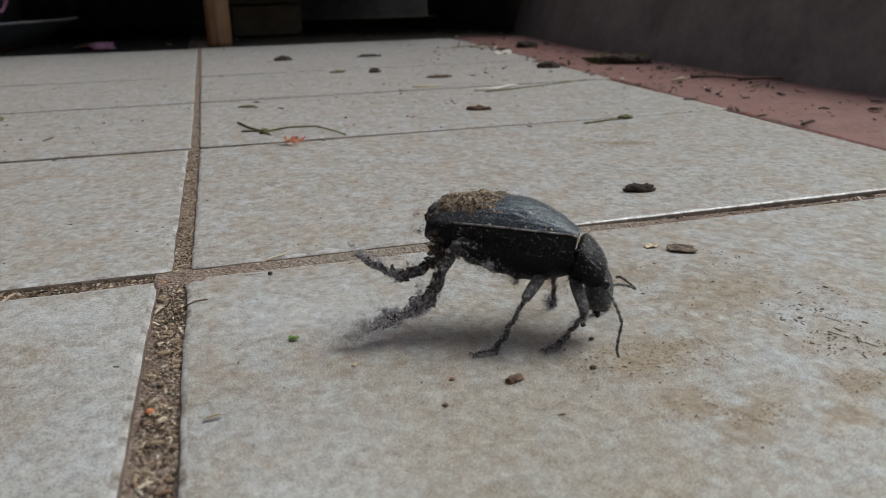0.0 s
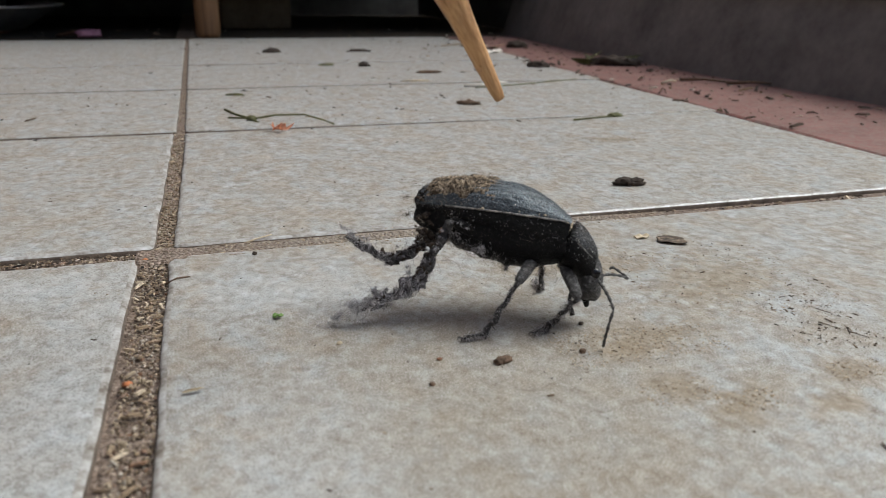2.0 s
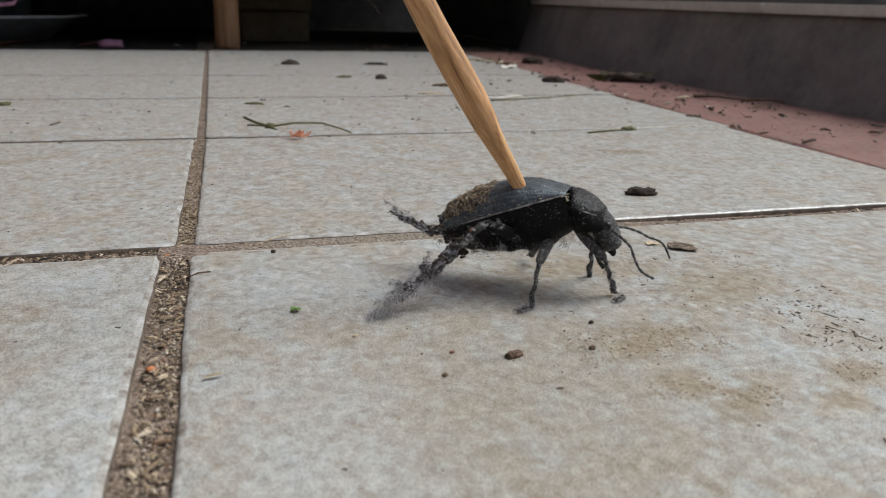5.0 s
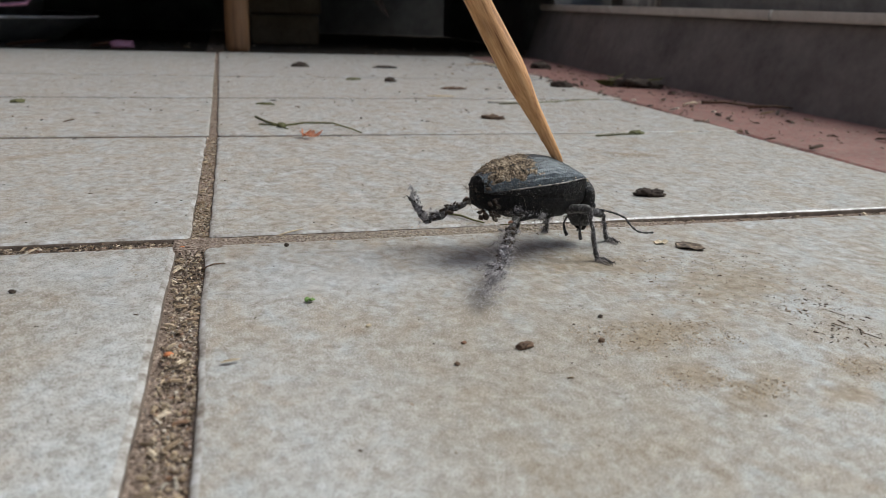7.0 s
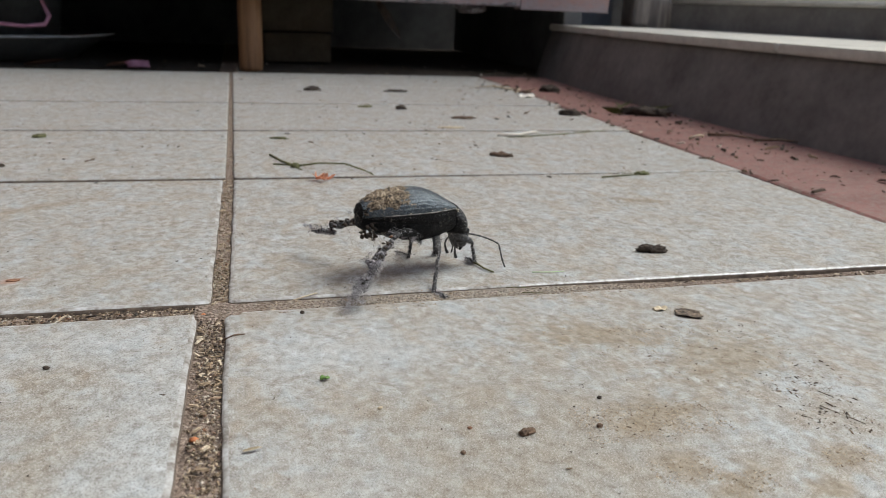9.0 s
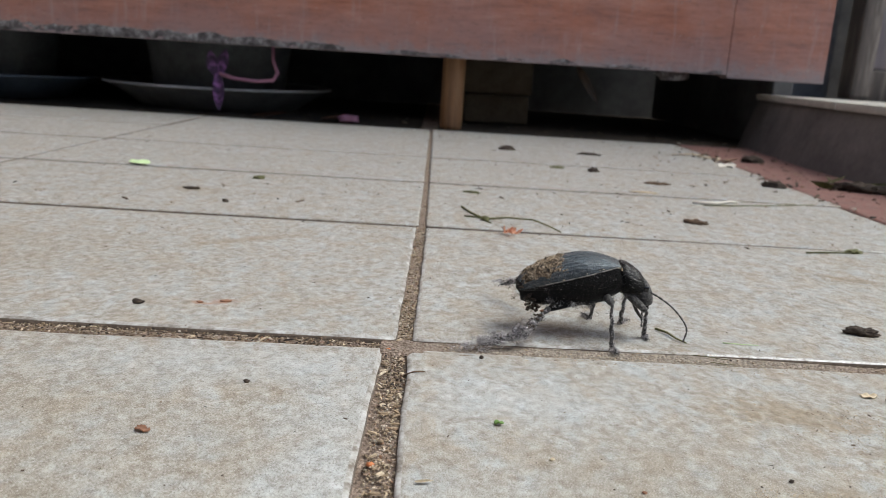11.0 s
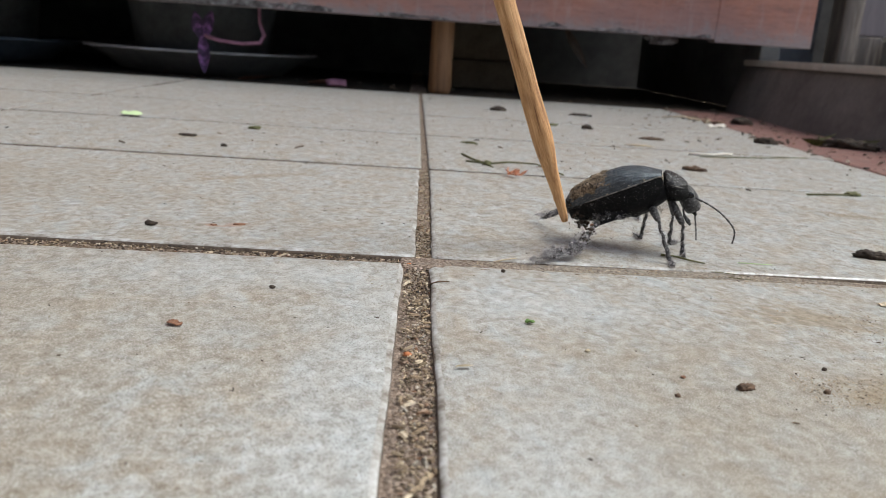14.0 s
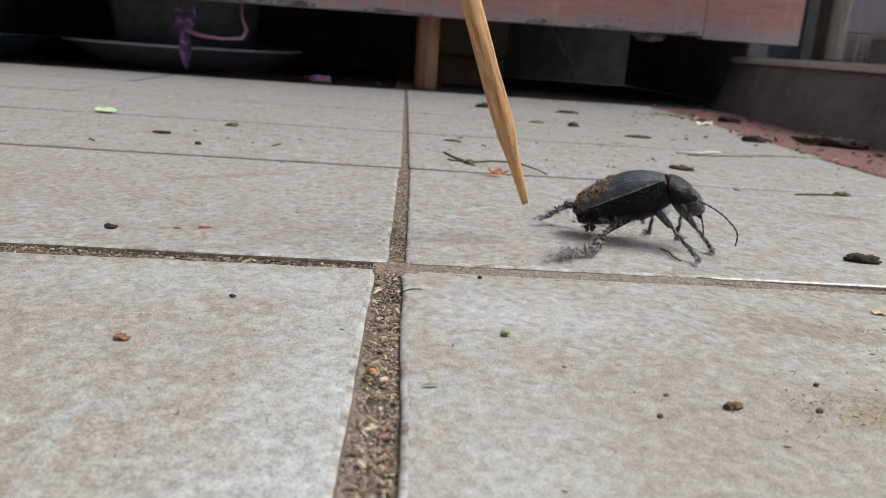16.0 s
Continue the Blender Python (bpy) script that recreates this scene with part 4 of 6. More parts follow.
        tube(bm, [(0.46, s * 0.14, -0.05), (0.58, s * 0.17, -0.02), (0.70, s * 0.10, 0.0), (0.74, s * 0.03, 0.0)], [0.075, 0.07, 0.045, 0.012], 8)
        part("jaw", bm, M_BODY, head)
        bm = bmesh.new()
        pts = [(0.34, s * 0.16, -0.14), (0.42, s * 0.24, -0.24), (0.58, s * 0.28, -0.30), (0.76, s * 0.26, -0.28), (0.88, s * 0.24, -0.24)]
        tube(bm, pts, [0.03, 0.028, 0.026, 0.042, 0.05], 7)
        part("feeler", bm, M_LEGS, head)


def antenna(side):
    """A beaded antenna in two pieces: it reaches ahead and outwards and droops to the floor."""
    n = 11
    ctrl = [Vector(p) for p in ((0, 0, 0), (0.34, 0.16 * side, -0.20), (0.70, 0.28 * side, -0.54), (0.95, 0.36 * side, -0.98), (0.86, 0.35 * side, -1.36))]

    def at(u):
        s = u * (len(ctrl) - 1)
        i = min(int(s), len(ctrl) - 2)
        f = s - i
        p0, p1, p2, p3 = ctrl[max(i - 1, 0)], ctrl[i], ctrl[i + 1], ctrl[min(i + 2, len(ctrl) - 1)]
        return 0.5 * ((2 * p1) + (p2 - p0) * f + (2 * p0 - 5 * p1 + 4 * p2 - p3) * f * f + (3 * p1 - p0 - 3 * p2 + p3) * f ** 3)

    bend = at(6 / n)

    def beads(first, last, shift):
        bm = bmesh.new()
        pts, rad = [], []
        for i in range(first, last):
            for f, r in ((0.0, 0.016), (0.3, 0.025), (0.75, 0.033), (0.95, 0.019)):
                pts.append(at((i + f) / n) - shift)
                rad.append(r * (1.1 - 0.2 * i / n))
        return tube(bm, pts, rad, 8)

    ob = part("antenna", beads(0, 6, Vector()), M_LEGS, beetle, "thin black beaded antenna")
    tip = part("antenna_tip", beads(6, n, bend), M_LEGS, ob)
    return ob, tip, bend


def mud():
    """The crust of dried mud over the rear of the back."""
    bm = bmesh.new()
    nx, na = 70, 70
    rows = []
    for i in range(nx + 1):
        u = 0.0 + 0.56 * i / nx
        x = -1.74 + 2.77 * u
        tail = min(1.0, math.sqrt(max(i - 0.6, 0.0) / 7 + 0.01))
        row = []
        for k in range(na + 1):
            a = math.pi * (0.01 + 0.96 * k / na)
            n = noise.noise(Vector((x * 5, a * 3, 2))) + 0.6 * noise.noise(Vector((x * 13, a * 8, 5))) + 0.45 * noise.noise(Vector((x * 31, a * 19, 5)))
            edge = min(1.0, 12 * (u - 0.03 + 0.05 * noise.noise(Vector((a * 3, 2, 5)))), 4 * (0.58 - u + 0.10 * noise.noise(Vector((a * 2.2, 7, 1))) + 0.05 * noise.noise(Vector((a * 8, x * 9, 4)))), 6 * (k / na - 0.045 + 0.05 * noise.noise(Vector((x * 4, 3, 9)))), 4 * (1 - k / na))
            t = -0.06 + max(0.0, edge) * (0.115 + 0.06 * n)
            y, z = dome(u, a if a < math.pi / 2 else math.pi - a, t)
            row.append(bm.verts.new((x - 0.02, (-y if a < math.pi / 2 else y) * tail, -0.05 + (z + 0.05) * tail - 0.05 * (1 - u))))
        rows.append(row)
    for a, b in zip(rows, rows[1:]):
        for k in range(na):
            bm.faces.new((a[k], a[k + 1], b[k + 1], b[k]))
    bmesh.ops.recalc_face_normals(bm, faces=bm.faces[:])
    part("mud_crust", bm, M_MUD, beetle, "crumbly brown dried mud on the rear back")


# hips, thigh, shin and foot lengths, the way the knee points, the way the foot points before and after the beetle is shoved off
LEGS = {
    "hind_right": dict(hip=(0.12, -0.42, -0.46), thigh=1.12, shin=1.35, foot=1.15),
    "hind_left": dict(hip=(0.12, 0.42, -0.46), thigh=1.12, shin=1.35, foot=0.95),
    "mid_right": dict(hip=(0.62, -0.36, -0.46), thigh=0.8, shin=1.2, foot=0.42, knee=(0.1, -0.9, 0.5), early=(-0.75, -0.65, 0), late=(0.15, -1, 0)),
    "mid_left": dict(hip=(0.62, 0.36, -0.46), thigh=0.68, shin=1.0, foot=0.42, knee=(0.1, 0.9, 0.5), early=(-0.4, 0.9, 0), late=(-0.4, 0.9, 0)),
    "front_right": dict(hip=(1.18, -0.30, -0.42), thigh=0.74, shin=0.98, foot=0.34, knee=(0.5, -0.8, 0.5), early=(-0.5, -0.85, 0), late=(0.1, -1, 0)),
    "front_left": dict(hip=(1.18, 0.30, -0.42), thigh=0.74, shin=0.98, foot=0.34, knee=(0.5, 0.8, 0.5), early=(0.6, 0.7, 0), late=(0.6, 0.7, 0)),
}


def bits(name, spots, size, material, parent, label, rng):
    """Small crumbs and flakes caught at spots, as one part."""
    verts, faces = [], []
    for q, p in enumerate(spots):
        r = size * rng.uniform(0.5, 1.5)
        c = lump_mesh((r * rng.uniform(0.8, 2.0), r, r * 0.7), q + 3.3, 0.6, 1)
        turn = Matrix.Rotation(rng.uniform(0, 3.1), 3, "Z") @ Matrix.Rotation(rng.uniform(-0.9, 0.9), 3, "Y")
        n = len(verts)
        c.verts.index_update()
        verts.extend(tuple(turn @ v.co + Vector(p)) for v in c.verts)
        faces.extend(tuple(n + v.index for v in f.verts) for f in c.faces)
        c.free()
    ob = new(name, mesh_of(name, verts, faces, material))
    ob.parent = parent
    ob["label"], ob["kind"] = label, "stuff"
    return ob


def felt(parent, span, r0, r1, seed):
    """Dust matted into a lumpy sleeve round a shin or a foot."""
    bm = bmesh.new()
    n, sides = 34, 14
    rings = []
    for i in range(n + 1):
        u = i / n
        x = span[0] + (span[1] - span[0]) * u
        r = (r0 + (r1 - r0) * u) * (0.35 if i in (0, n) else 1.0)
        cy, cz = 0.03 * noise.noise(Vector((x * 3, seed, 0))), 0.03 * noise.noise(Vector((x * 3, 0, seed)))
        ring = []
        for k in range(sides):
            a = 2 * math.pi * k / sides
            p = Vector((x * 5, math.cos(a) * 0.9, math.sin(a) * 0.9 + seed))
            w = r * (1 + 0.5 * noise.noise(p) + 0.45 * noise.noise(p * 2.7))
            ring.append(bm.verts.new((x, cy + w * math.cos(a), cz + w * math.sin(a))))
        rings.append(ring)
    for a, b in zip(rings, rings[1:]):
        for k in range(sides):
            bm.faces.new((a[k], a[(k + 1) % sides], b[(k + 1) % sides], b[k]))
    bm.faces.new(rings[0][::-1])
    bm.faces.new(rings[-1])
    return part("dust_sleeve", bm, M_FELT, parent, "grey dust matted round the leg")


def leg(name):
    """A thigh, under it the shin, and the jointed foot; each lies along +x from its joint."""
    d = LEGS[name]
    hind = name.startswith("hind")
    rng = random.Random(len(name) * 3 + d["foot"] * 10)
    k, g = (1.15, 1.15) if hind else (0.82, 1.02)
    L, S, T = d["thigh"], d["shin"], d["foot"]
    bm = bmesh.new()
    tube(bm, [(-0.06, 0, 0), (0.06, 0, 0), (L * 0.35, 0, 0.012), (L * 0.75, 0, 0.012), (L * 0.95, 0, 0), (L + 0.03, 0, 0)], [0.07 * g, 0.10 * g, 0.112 * g, 0.10 * g, 0.085 * g, 0.03], 12)
    thigh = part("leg", bm, M_BODY if hind else M_LEGS, beetle, "black leg with dust and fluff")
    bm = bmesh.new()
    n = 22
    path, girth = [], []
    for i in range(n + 1):
        u = i / n
        path.append((S * u, 0.02 * math.sin(i * 0.9) * k, 0.02 * math.sin(i * 0.7) * k))
        thick = 0.055 + 0.05 * u if hind else (0.042 + 0.03 * u) * k
        girth.append(thick * (1 + (0.32 if hind else 0.2) * rng.uniform(-1, 1)) * (1.3 if i == 1 else 1))
    tube(bm, path, girth, 10)
    for q in range(14):
        u, a = rng.uniform(0.25, 1.0), rng.uniform(0, 6.28)
        r = 0.05 * k
        p = Vector((S * u, r * math.cos(a), r * math.sin(a)))
        tube(bm, [p, p + Vector((0.05, 0.045 * math.cos(a), 0.045 * math.sin(a)))], [0.010, 0.002], 4)
    for s in (-1, 1):
        tube(bm, [(S - 0.04, 0.04 * s, 0.0), (S + 0.08, 0.09 * s, 0.02)], [0.022, 0.004], 5)
    shin = part("shin", bm, M_LEGS, thigh, "thin bristly shin")
    bm = bmesh.new()
    pts, rad = [], []
    for i in range(6):
        for f, r in ((0.0, 0.020), (0.35, 0.030), (0.8, 0.040), (0.95, 0.024)):
            u = (i + f) / 6
            pts.append((T * u, 0.03 * math.sin(u * 4), 0.05 * math.sin(u * 3.1)))
            rad.append(r * (1.0 if hind else 0.85))
    tube(bm, pts, rad, 7)
    e = pts[-1]
    for s in (-1, 1):
        tube(bm, [e, (e[0] + 0.06, e[1] + s * 0.05, e[2] + 0.03), (e[0] + 0.10, e[1] + s * 0.07, e[2] - 0.04)], [0.015, 0.011, 0.003], 5)
    foot = part("foot", bm, M_LEGS, beetle, "jointed foot with two claws")
    if hind:
        big = "right" in name
        felt(shin, [S * 0.3, S * 1.02], 0.05, 0.115 if big else 0.085, 7.1 if big else 3.3)
        felt(foot, [-0.04, T * 0.85], 0.11 if big else 0.075, 0.05, 9.4 if big else 5.2)
        # fluff felted close to the shin, then a ragged trail from the foot that thins out into wisps
        fluff("dust_fluff", [(S * 0.2, 0, 0), (S * 0.6, 0, 0.02), (S, 0, 0.03)], 0.05, 600 if big else 420, 0.085, 0.0045, M_FLUFF, shin, "grey felted dust fluff", 11 + len(name), 1.9, 26)
        fluff("dust_fluff", [(S * 0.55, 0.02, 0.05), (S * 0.85, -0.03, 0.08), (S * 1.02, 0, 0.04)], 0.085 if big else 0.05, 420 if big else 180, 0.1, 0.0045, M_FLUFF, shin, "grey felted dust fluff", 51, 1.9, 10)
        trail = [(-0.05, 0, 0.02), (T * 0.3, 0.04, 0.02), (T * 0.6, -0.04, 0.05), (T * 0.9, 0.06, 0.08)]
        fluff("dust_fluff", trail, 0.115 if big else 0.07, 1500 if big else 360, 0.12, 0.0045, M_FLUFF, foot, "grey tangled dust fluff trailing from the foot", 14 + len(name), 1.8, 30, 0.15, 0.75)
        wisp = [(T * 0.8, 0.05, 0.08), (T * 1.05, 0.14, 0.13), (T * 1.3, 0.05, 0.1), (T * 1.6, 0.12, 0.12)] if big else [(T * 0.8, 0, 0.05), (T * 1.1, 0.06, 0.14), (T * 1.3, 0.0, 0.2)]
        fluff("dust_fluff", wisp, 0.1 if big else 0.05, 620 if big else 180, 0.13, 0.0045, M_WISP, foot, "thin ragged wisps of dust fluff", 71, 1.4, 11, 0.3, 0.7)
        fluff("dust_fluff", [(S * 0.5, 0, 0.1), (S, 0, 0.12)], 0.12, 26 if big else 12, 0.55, 0.003, M_FLUFF, shin, "long loose dust threads", 41, 0.35)
        fluff("dust_fluff", trail + wisp[1:], 0.16 if big else 0.05, 320 if big else 40, 0.3, 0.003, M_WISP, foot, "long loose dust threads", 42, 0.4, 0, 0.0, 0.5)
        fluff("dust_fluff", [(L * 0.1, 0, 0), (L, 0, 0)], 0.07, 190 if big else 110, 0.13, 0.004, M_FLUFF, thigh, "grey tangled dust fluff", 5, 1.3, 12)
        bits("dirt_crumbs", [(S * rng.uniform(0.35, 1.0), rng.uniform(-0.1, 0.1), rng.uniform(-0.08, 0.12)) for _ in range(60)], 0.036, M_SOIL, shin, "small dark dirt crumbs caught in the fluff", rng)
        bits("dirt_crumbs", [(T * rng.uniform(0.0, 1.0), rng.gauss(0, 0.07), rng.uniform(-0.02, 0.1)) for _ in range(34 if big else 14)], 0.026, M_SOIL, foot, "small dark dirt crumbs caught in the fluff", rng)
        bits("felt_balls", [(S * 0.98, 0.0, 0.06), (T * 0.12 + S * 0.9, 0.03, 0.02), (S * 0.7, -0.02, 0.03), (S * 0.84, 0.03, -0.02)], 0.085 if big else 0.06, M_FELT, shin, "felted balls of grey dust round the ankle", rng)
        bits("felt_balls", [(T * 0.2, 0.0, 0.04), (T * 0.38, 0.03, 0.03), (T * 0.55, -0.03, 0.05)], 0.08 if big else 0.05, M_FELT, foot, "felted balls of grey dust on the foot", rng)
        bits("husk_scrap", [(S * 0.18, -0.05, 0.04)], 0.036, M_RUST, shin, "reddish husk scrap stuck to the leg", rng)
    else:
        fluff("dust_fluff", [(0.1, 0, 0), (S, 0, 0)], 0.03, 300, 0.12, 0.0036, M_FLUFF, shin, "thin grey dust hairs", 21 + len(name), 0.9)
        fluff("dust_fluff", [(0, 0, 0), (T, 0, 0)], 0.04, 240, 0.13, 0.0036, M_FLUFF, foot, "thin grey dust hairs", 25 + len(name), 0.9)
    return thigh, shin, foot


torso()
back_dust()
wing_case(1), wing_case(-1)
margin(1), margin(-1)
mud()
ANTENNAE = {s: antenna(s) for s in (-1, 1)}
LEG_PARTS = {name: leg(name) for name in LEGS}
fluff("dust_hair", [(-1.5, 0, -0.45), (-0.6, 0, -0.6), (0.5, 0, -0.58), (1.2, 0, -0.42)], 0.15, 420, 0.2, 0.0024, M_HAIR, beetle, "brown dust hairs under the belly", 8)
fluff("dust_hair", [(-1.75, -0.1, -0.2), (-1.6, 0.1, -0.35), (-1.3, -0.2, -0.45)], 0.12, 520, 0.13, 0.0032, M_HAIR, beetle, "brown dust hairs at the tail end", 9, 1.0, 14)
fluff("dust_hair", [(-1.6, -0.35, 0.0), (-0.8, -0.74, 0.0), (0.2, -0.76, 0.0), (1.0, -0.66, 0.0)], 0.1, 60, 0.2, 0.001, M_HAIR, beetle, "fine grey hairs along the flank", 10)
fluff("dust_hair", [(-1.5, -0.55, -0.1), (-0.9, -0.78, -0.16), (0.0, -0.8, -0.2), (0.9, -0.7, -0.2)], 0.06, 50, 0.3, 0.001, M_HAIR, beetle, "thin dust web over the dark flank", 61, 0.5)
fluff("dust_hair", [(-1.5, -0.4, -0.5), (-0.8, -0.45, -0.62), (0.1, -0.4, -0.66), (0.9, -0.35, -0.55)], 0.08, 420, 0.2, 0.003, M_HAIR, beetle, "ragged fringe of dust under the belly", 62, 1.1, 22)
surface_hairs("fine hairs in the mud crust", 700, 0.02, 0.46, 0.02, 0.9, 0.18, 0.003, M_HAIR, 12)
surface_hairs("fine pale dust hairs on the back", 150, 0.3, 1.0, 0.12, 0.9, 0.05, 0.0022, M_FLUFF, 13)
fluff("dust_hair", [(1.05, -0.1, 0.42), (1.3, -0.2, 0.36), (1.6, -0.2, 0.1)], 0.06, 90, 0.06, 0.0025, M_FLUFF, beetle, "fine pale dust hairs on the neck shield", 33, 0.9)
fluff("dust_fluff", [(-1.0, -0.45, -0.5), (-0.6, -0.55, -0.5), (-0.2, -0.5, -0.52), (0.3, -0.45, -0.55)], 0.09, 800, 0.12, 0.0034, M_FLUFF, beetle, "grey dust fluff at the hip", 17, 1.2, 10)


# ---- the wooden stick ----
def make_stick():
    bm = bmesh.new()
    prof = ((0.082, 0.0), (0.098, 0.02), (0.115, 0.25), (0.145, 0.7), (0.178, 1.2), (0.212, 1.6), (0.262, 2.0), (0.285, 2.5), (0.28, 2.8), (0.27, 4), (0.275, 8), (0.27, 14), (0.27, 20))
    sides = 26
    zs = [0.0]
    while zs[-1] < 20:
        zs.append(zs[-1] + (0.12 if zs[-1] < 6 else 0.5))
    rings = []
    for z in zs:
        r = float(np.interp(z, [p[1] for p in prof], [p[0] for p in prof]))
        ring = []
        for k in range(sides):
            a = 2 * math.pi * k / sides
            cut = 0.12 * noise.noise(Vector((math.cos(a) * 1.3, math.sin(a) * 1.3, z * 0.8))) + 0.035 * noise.noise(Vector((math.cos(a) * 6, math.sin(a) * 6, z * 0.9)))
            rr = r * (1 + cut)
            ring.append(bm.verts.new((rr * math.cos(a), rr * math.sin(a), z)))
        rings.append(ring)
    for a, b in zip(rings, rings[1:]):
        for k in range(sides):
            bm.faces.new((a[k], a[(k + 1) % sides], b[(k + 1) % sides], b[k]))
    bm.faces.new(rings[0][::-1])
    bm.faces.new(rings[-1])
    ob = new("wooden_stick")
    part("shaft", bm, M_STICK, ob)
    kn = bmesh.new()
    for q in range(3):
        r = 0.06 - 0.017 * q
        tube(kn, [(r * math.cos(a), r * 1.4 * math.sin(a), 0.0) for a in (2 * math.pi * w / 16 for w in range(17))], [0.011] * 17, 6, False)
    knot = part("knot", kn, M_STICK, ob, "small dark knot ring")
    place(knot, 0.045, -0.118, 0.72, 20, 86, 0)
    return tagged(ob, "pale brown sharpened bamboo stick prodding the beetle", "stick")


stick = make_stick()


def tail_clods():
    """Dark crumbs and webbing that hang at the tail end."""
    rng = random.Random(77)
    spots = [(-1.55 + rng.uniform(-0.12, 0.3), rng.uniform(-0.4, 0.4), rng.uniform(-0.5, -0.02)) for _ in range(34)]
    spots += [(-1.5 + rng.uniform(-0.1, 0.25), -0.2 + rng.uniform(-0.25, 0.25), -0.5 - 0.28 * rng.random()) for _ in range(16)]
    bits("tail_dirt", spots, 0.06, M_SOIL, beetle, "dark dirt clods hanging at the tail end", rng)


tail_clods()


def shoulder_crumbs():
    """Pale crumbs caught in the seam behind the neck shield and on the rim."""
    rng = random.Random(5)
    bm = bmesh.new()
    for q in range(24):
        r = rng.uniform(0.008, 0.03)
        c = lump_mesh((r * 1.2, r, r * 0.8), q + 0.3, 0.6, 1)
        if q < 16:
            spot = (1.03 + rng.uniform(-0.05, 0.05), -0.66 + rng.uniform(0, 0.25), 0.26 + rng.uniform(-0.06, 0.1))
        else:
            u = rng.uniform(0.15, 1.0)
            spot = (-1.72 + 2.77 * u, -shell_section(u)[0] * 1.0, dome(u, 0.0)[1] - 0.05 * (1 - u) + rng.uniform(-0.02, 0.05))
        bmesh.ops.translate(c, vec=spot, verts=c.verts)
        me = bpy.data.meshes.new("piece")
        c.to_mesh(me)
        c.free()
        bm.from_mesh(me)
        bpy.data.meshes.remove(me)
    part("pale_crumbs", bm, M_STRAW, beetle, "pale crumbs in the seam of the back")["kind"] = "stuff"


shoulder_crumbs()


# ---- loose things on the floor ----
def crumb(x, y, size, material, name, label, category, rz=0, seed=1.0, rough=0.4, z=0.0, sub=2):
    ob = tagged(part(name, lump_mesh(size, seed, rough, sub), material, None), label, category, f"{category}s lying on the floor")
    return place(ob, x, y, z, rz)


def clod(x, y, half, material, name, label, category, rz=0, seed=1, height=0.16):
    """One ragged clod: a strongly broken-up lump of half-sizes (cm)."""
    bm = bmesh.new()
    bmesh.ops.create_icosphere(bm, subdivisions=4, radius=1)
    off = Vector((seed * 3.1, seed * 1.7, seed))
    for v in bm.verts:
        p = v.co.copy()
        q = Vector((p.x * half[0], p.y * max(half[1], height), p.z * height)) / height
        n = 0.55 * noise.noise(q * 0.9 + off) + 0.35 * noise.noise(q * 2.2 + off) + 0.22 * noise.noise(q * 4.6 + off)
        f = 1 + 0.85 * n
        v.co = Vector((p.x * (half[0] + height * 0.6) * f, p.y * (half[1] + height * 0.5) * f, max(p.z * f * height + height * 0.55, 0.0)))
    return place(tagged(part(name, bm, material, None), label, category, f"{category}s lying on the floor"), x, y, 0.0, rz)


def twig(points, radius, material, name, label, category):
    bm = bmesh.new()
    n = len(points)
    tube(bm, points, [radius * (1 - 0.45 * i / max(n - 1, 1)) for i in range(n)], 6)
    return tagged(part(name, bm, material, None), label, category, f"{category}s lying on the floor")


def flake(x, y, length, width, material, name, label, category, rz=0, curl=0.3, z=0.05, tilt=0.0):
    return place(tagged(part(name, blade(length, width, curl, x, 0.025), material, None), label, category, f"{category}s lying on the floor"), x, y, z, rz, tilt)


def chip(x, y, length, width, material, name, label, category, rz=0, warp=0.12, seed=1.0, hole=0.0, thick=0.025, tilt=0.0):
    """A thin, torn, slightly warped plate lying on the floor; hole: share of its middle that is missing."""
    bm = bmesh.new()
    rings = []
    for q, f in enumerate((max(hole, 0.08), 0.5 + 0.5 * hole, 0.85, 1.0)):
        ring = []
        for k in range(22):
            a = 2 * math.pi * k / 22
            e = Vector((math.cos(a), math.sin(a), seed))
            r = f * (1 + 0.38 * noise.noise(e * 1.4) + 0.3 * noise.noise(e * 3.7))
            px, py = length / 2 * r * e.x, width / 2 * r * e.y
            ring.append(bm.verts.new((px, py, thick + warp * length * max(0.0, 0.5 * noise.noise(Vector((px * 4 / length, py * 3 / width, seed))) + 0.25 * f * f))))
        rings.append(ring)
    for p, q in zip(rings, rings[1:]):
        for k in range(22):
            bm.faces.new((p[k], q[k], q[(k + 1) % 22], p[(k + 1) % 22]))
    if not hole:
        bm.faces.new(rings[0])
    bmesh.ops.recalc_face_normals(bm, faces=bm.faces[:])
    bmesh.ops.solidify(bm, geom=bm.faces[:], thickness=thick)
    return place(tagged(part(name, bm, material, None), label, category, f"{category}s lying on the floor"), x, y, 0.5 * width * math.sin(radians(tilt)), rz, tilt)


clod(13.65, 2.7, (0.42, 0.1), M_SOIL, "soil_clod", "elongated black soil clod lying on a tile", "soil clod", -10, 2, 0.15)
clod(5.53, -7.42, (0.11, 0.05), M_BROWN, "soil_crumb", "reddish brown crumb lying on a tile", "crumb", 10, 3, 0.075)
crumb(6.97, -7.45, (0.07, 0.05, 0.05), M_BROWN, "soil_crumb", "small brown crumb in a dusty smear", "crumb", 0, 4.3)
crumb(7.45, -6.4, (0.045, 0.04, 0.04), M_SOIL, "soil_crumb", "tiny black crumb on a tile", "crumb", 0, 5.3)
crumb(4.2, -7.85, (0.05, 0.045, 0.035), M_BROWN, "soil_crumb", "tiny brown crumb on a tile", "crumb", 0, 6.1)
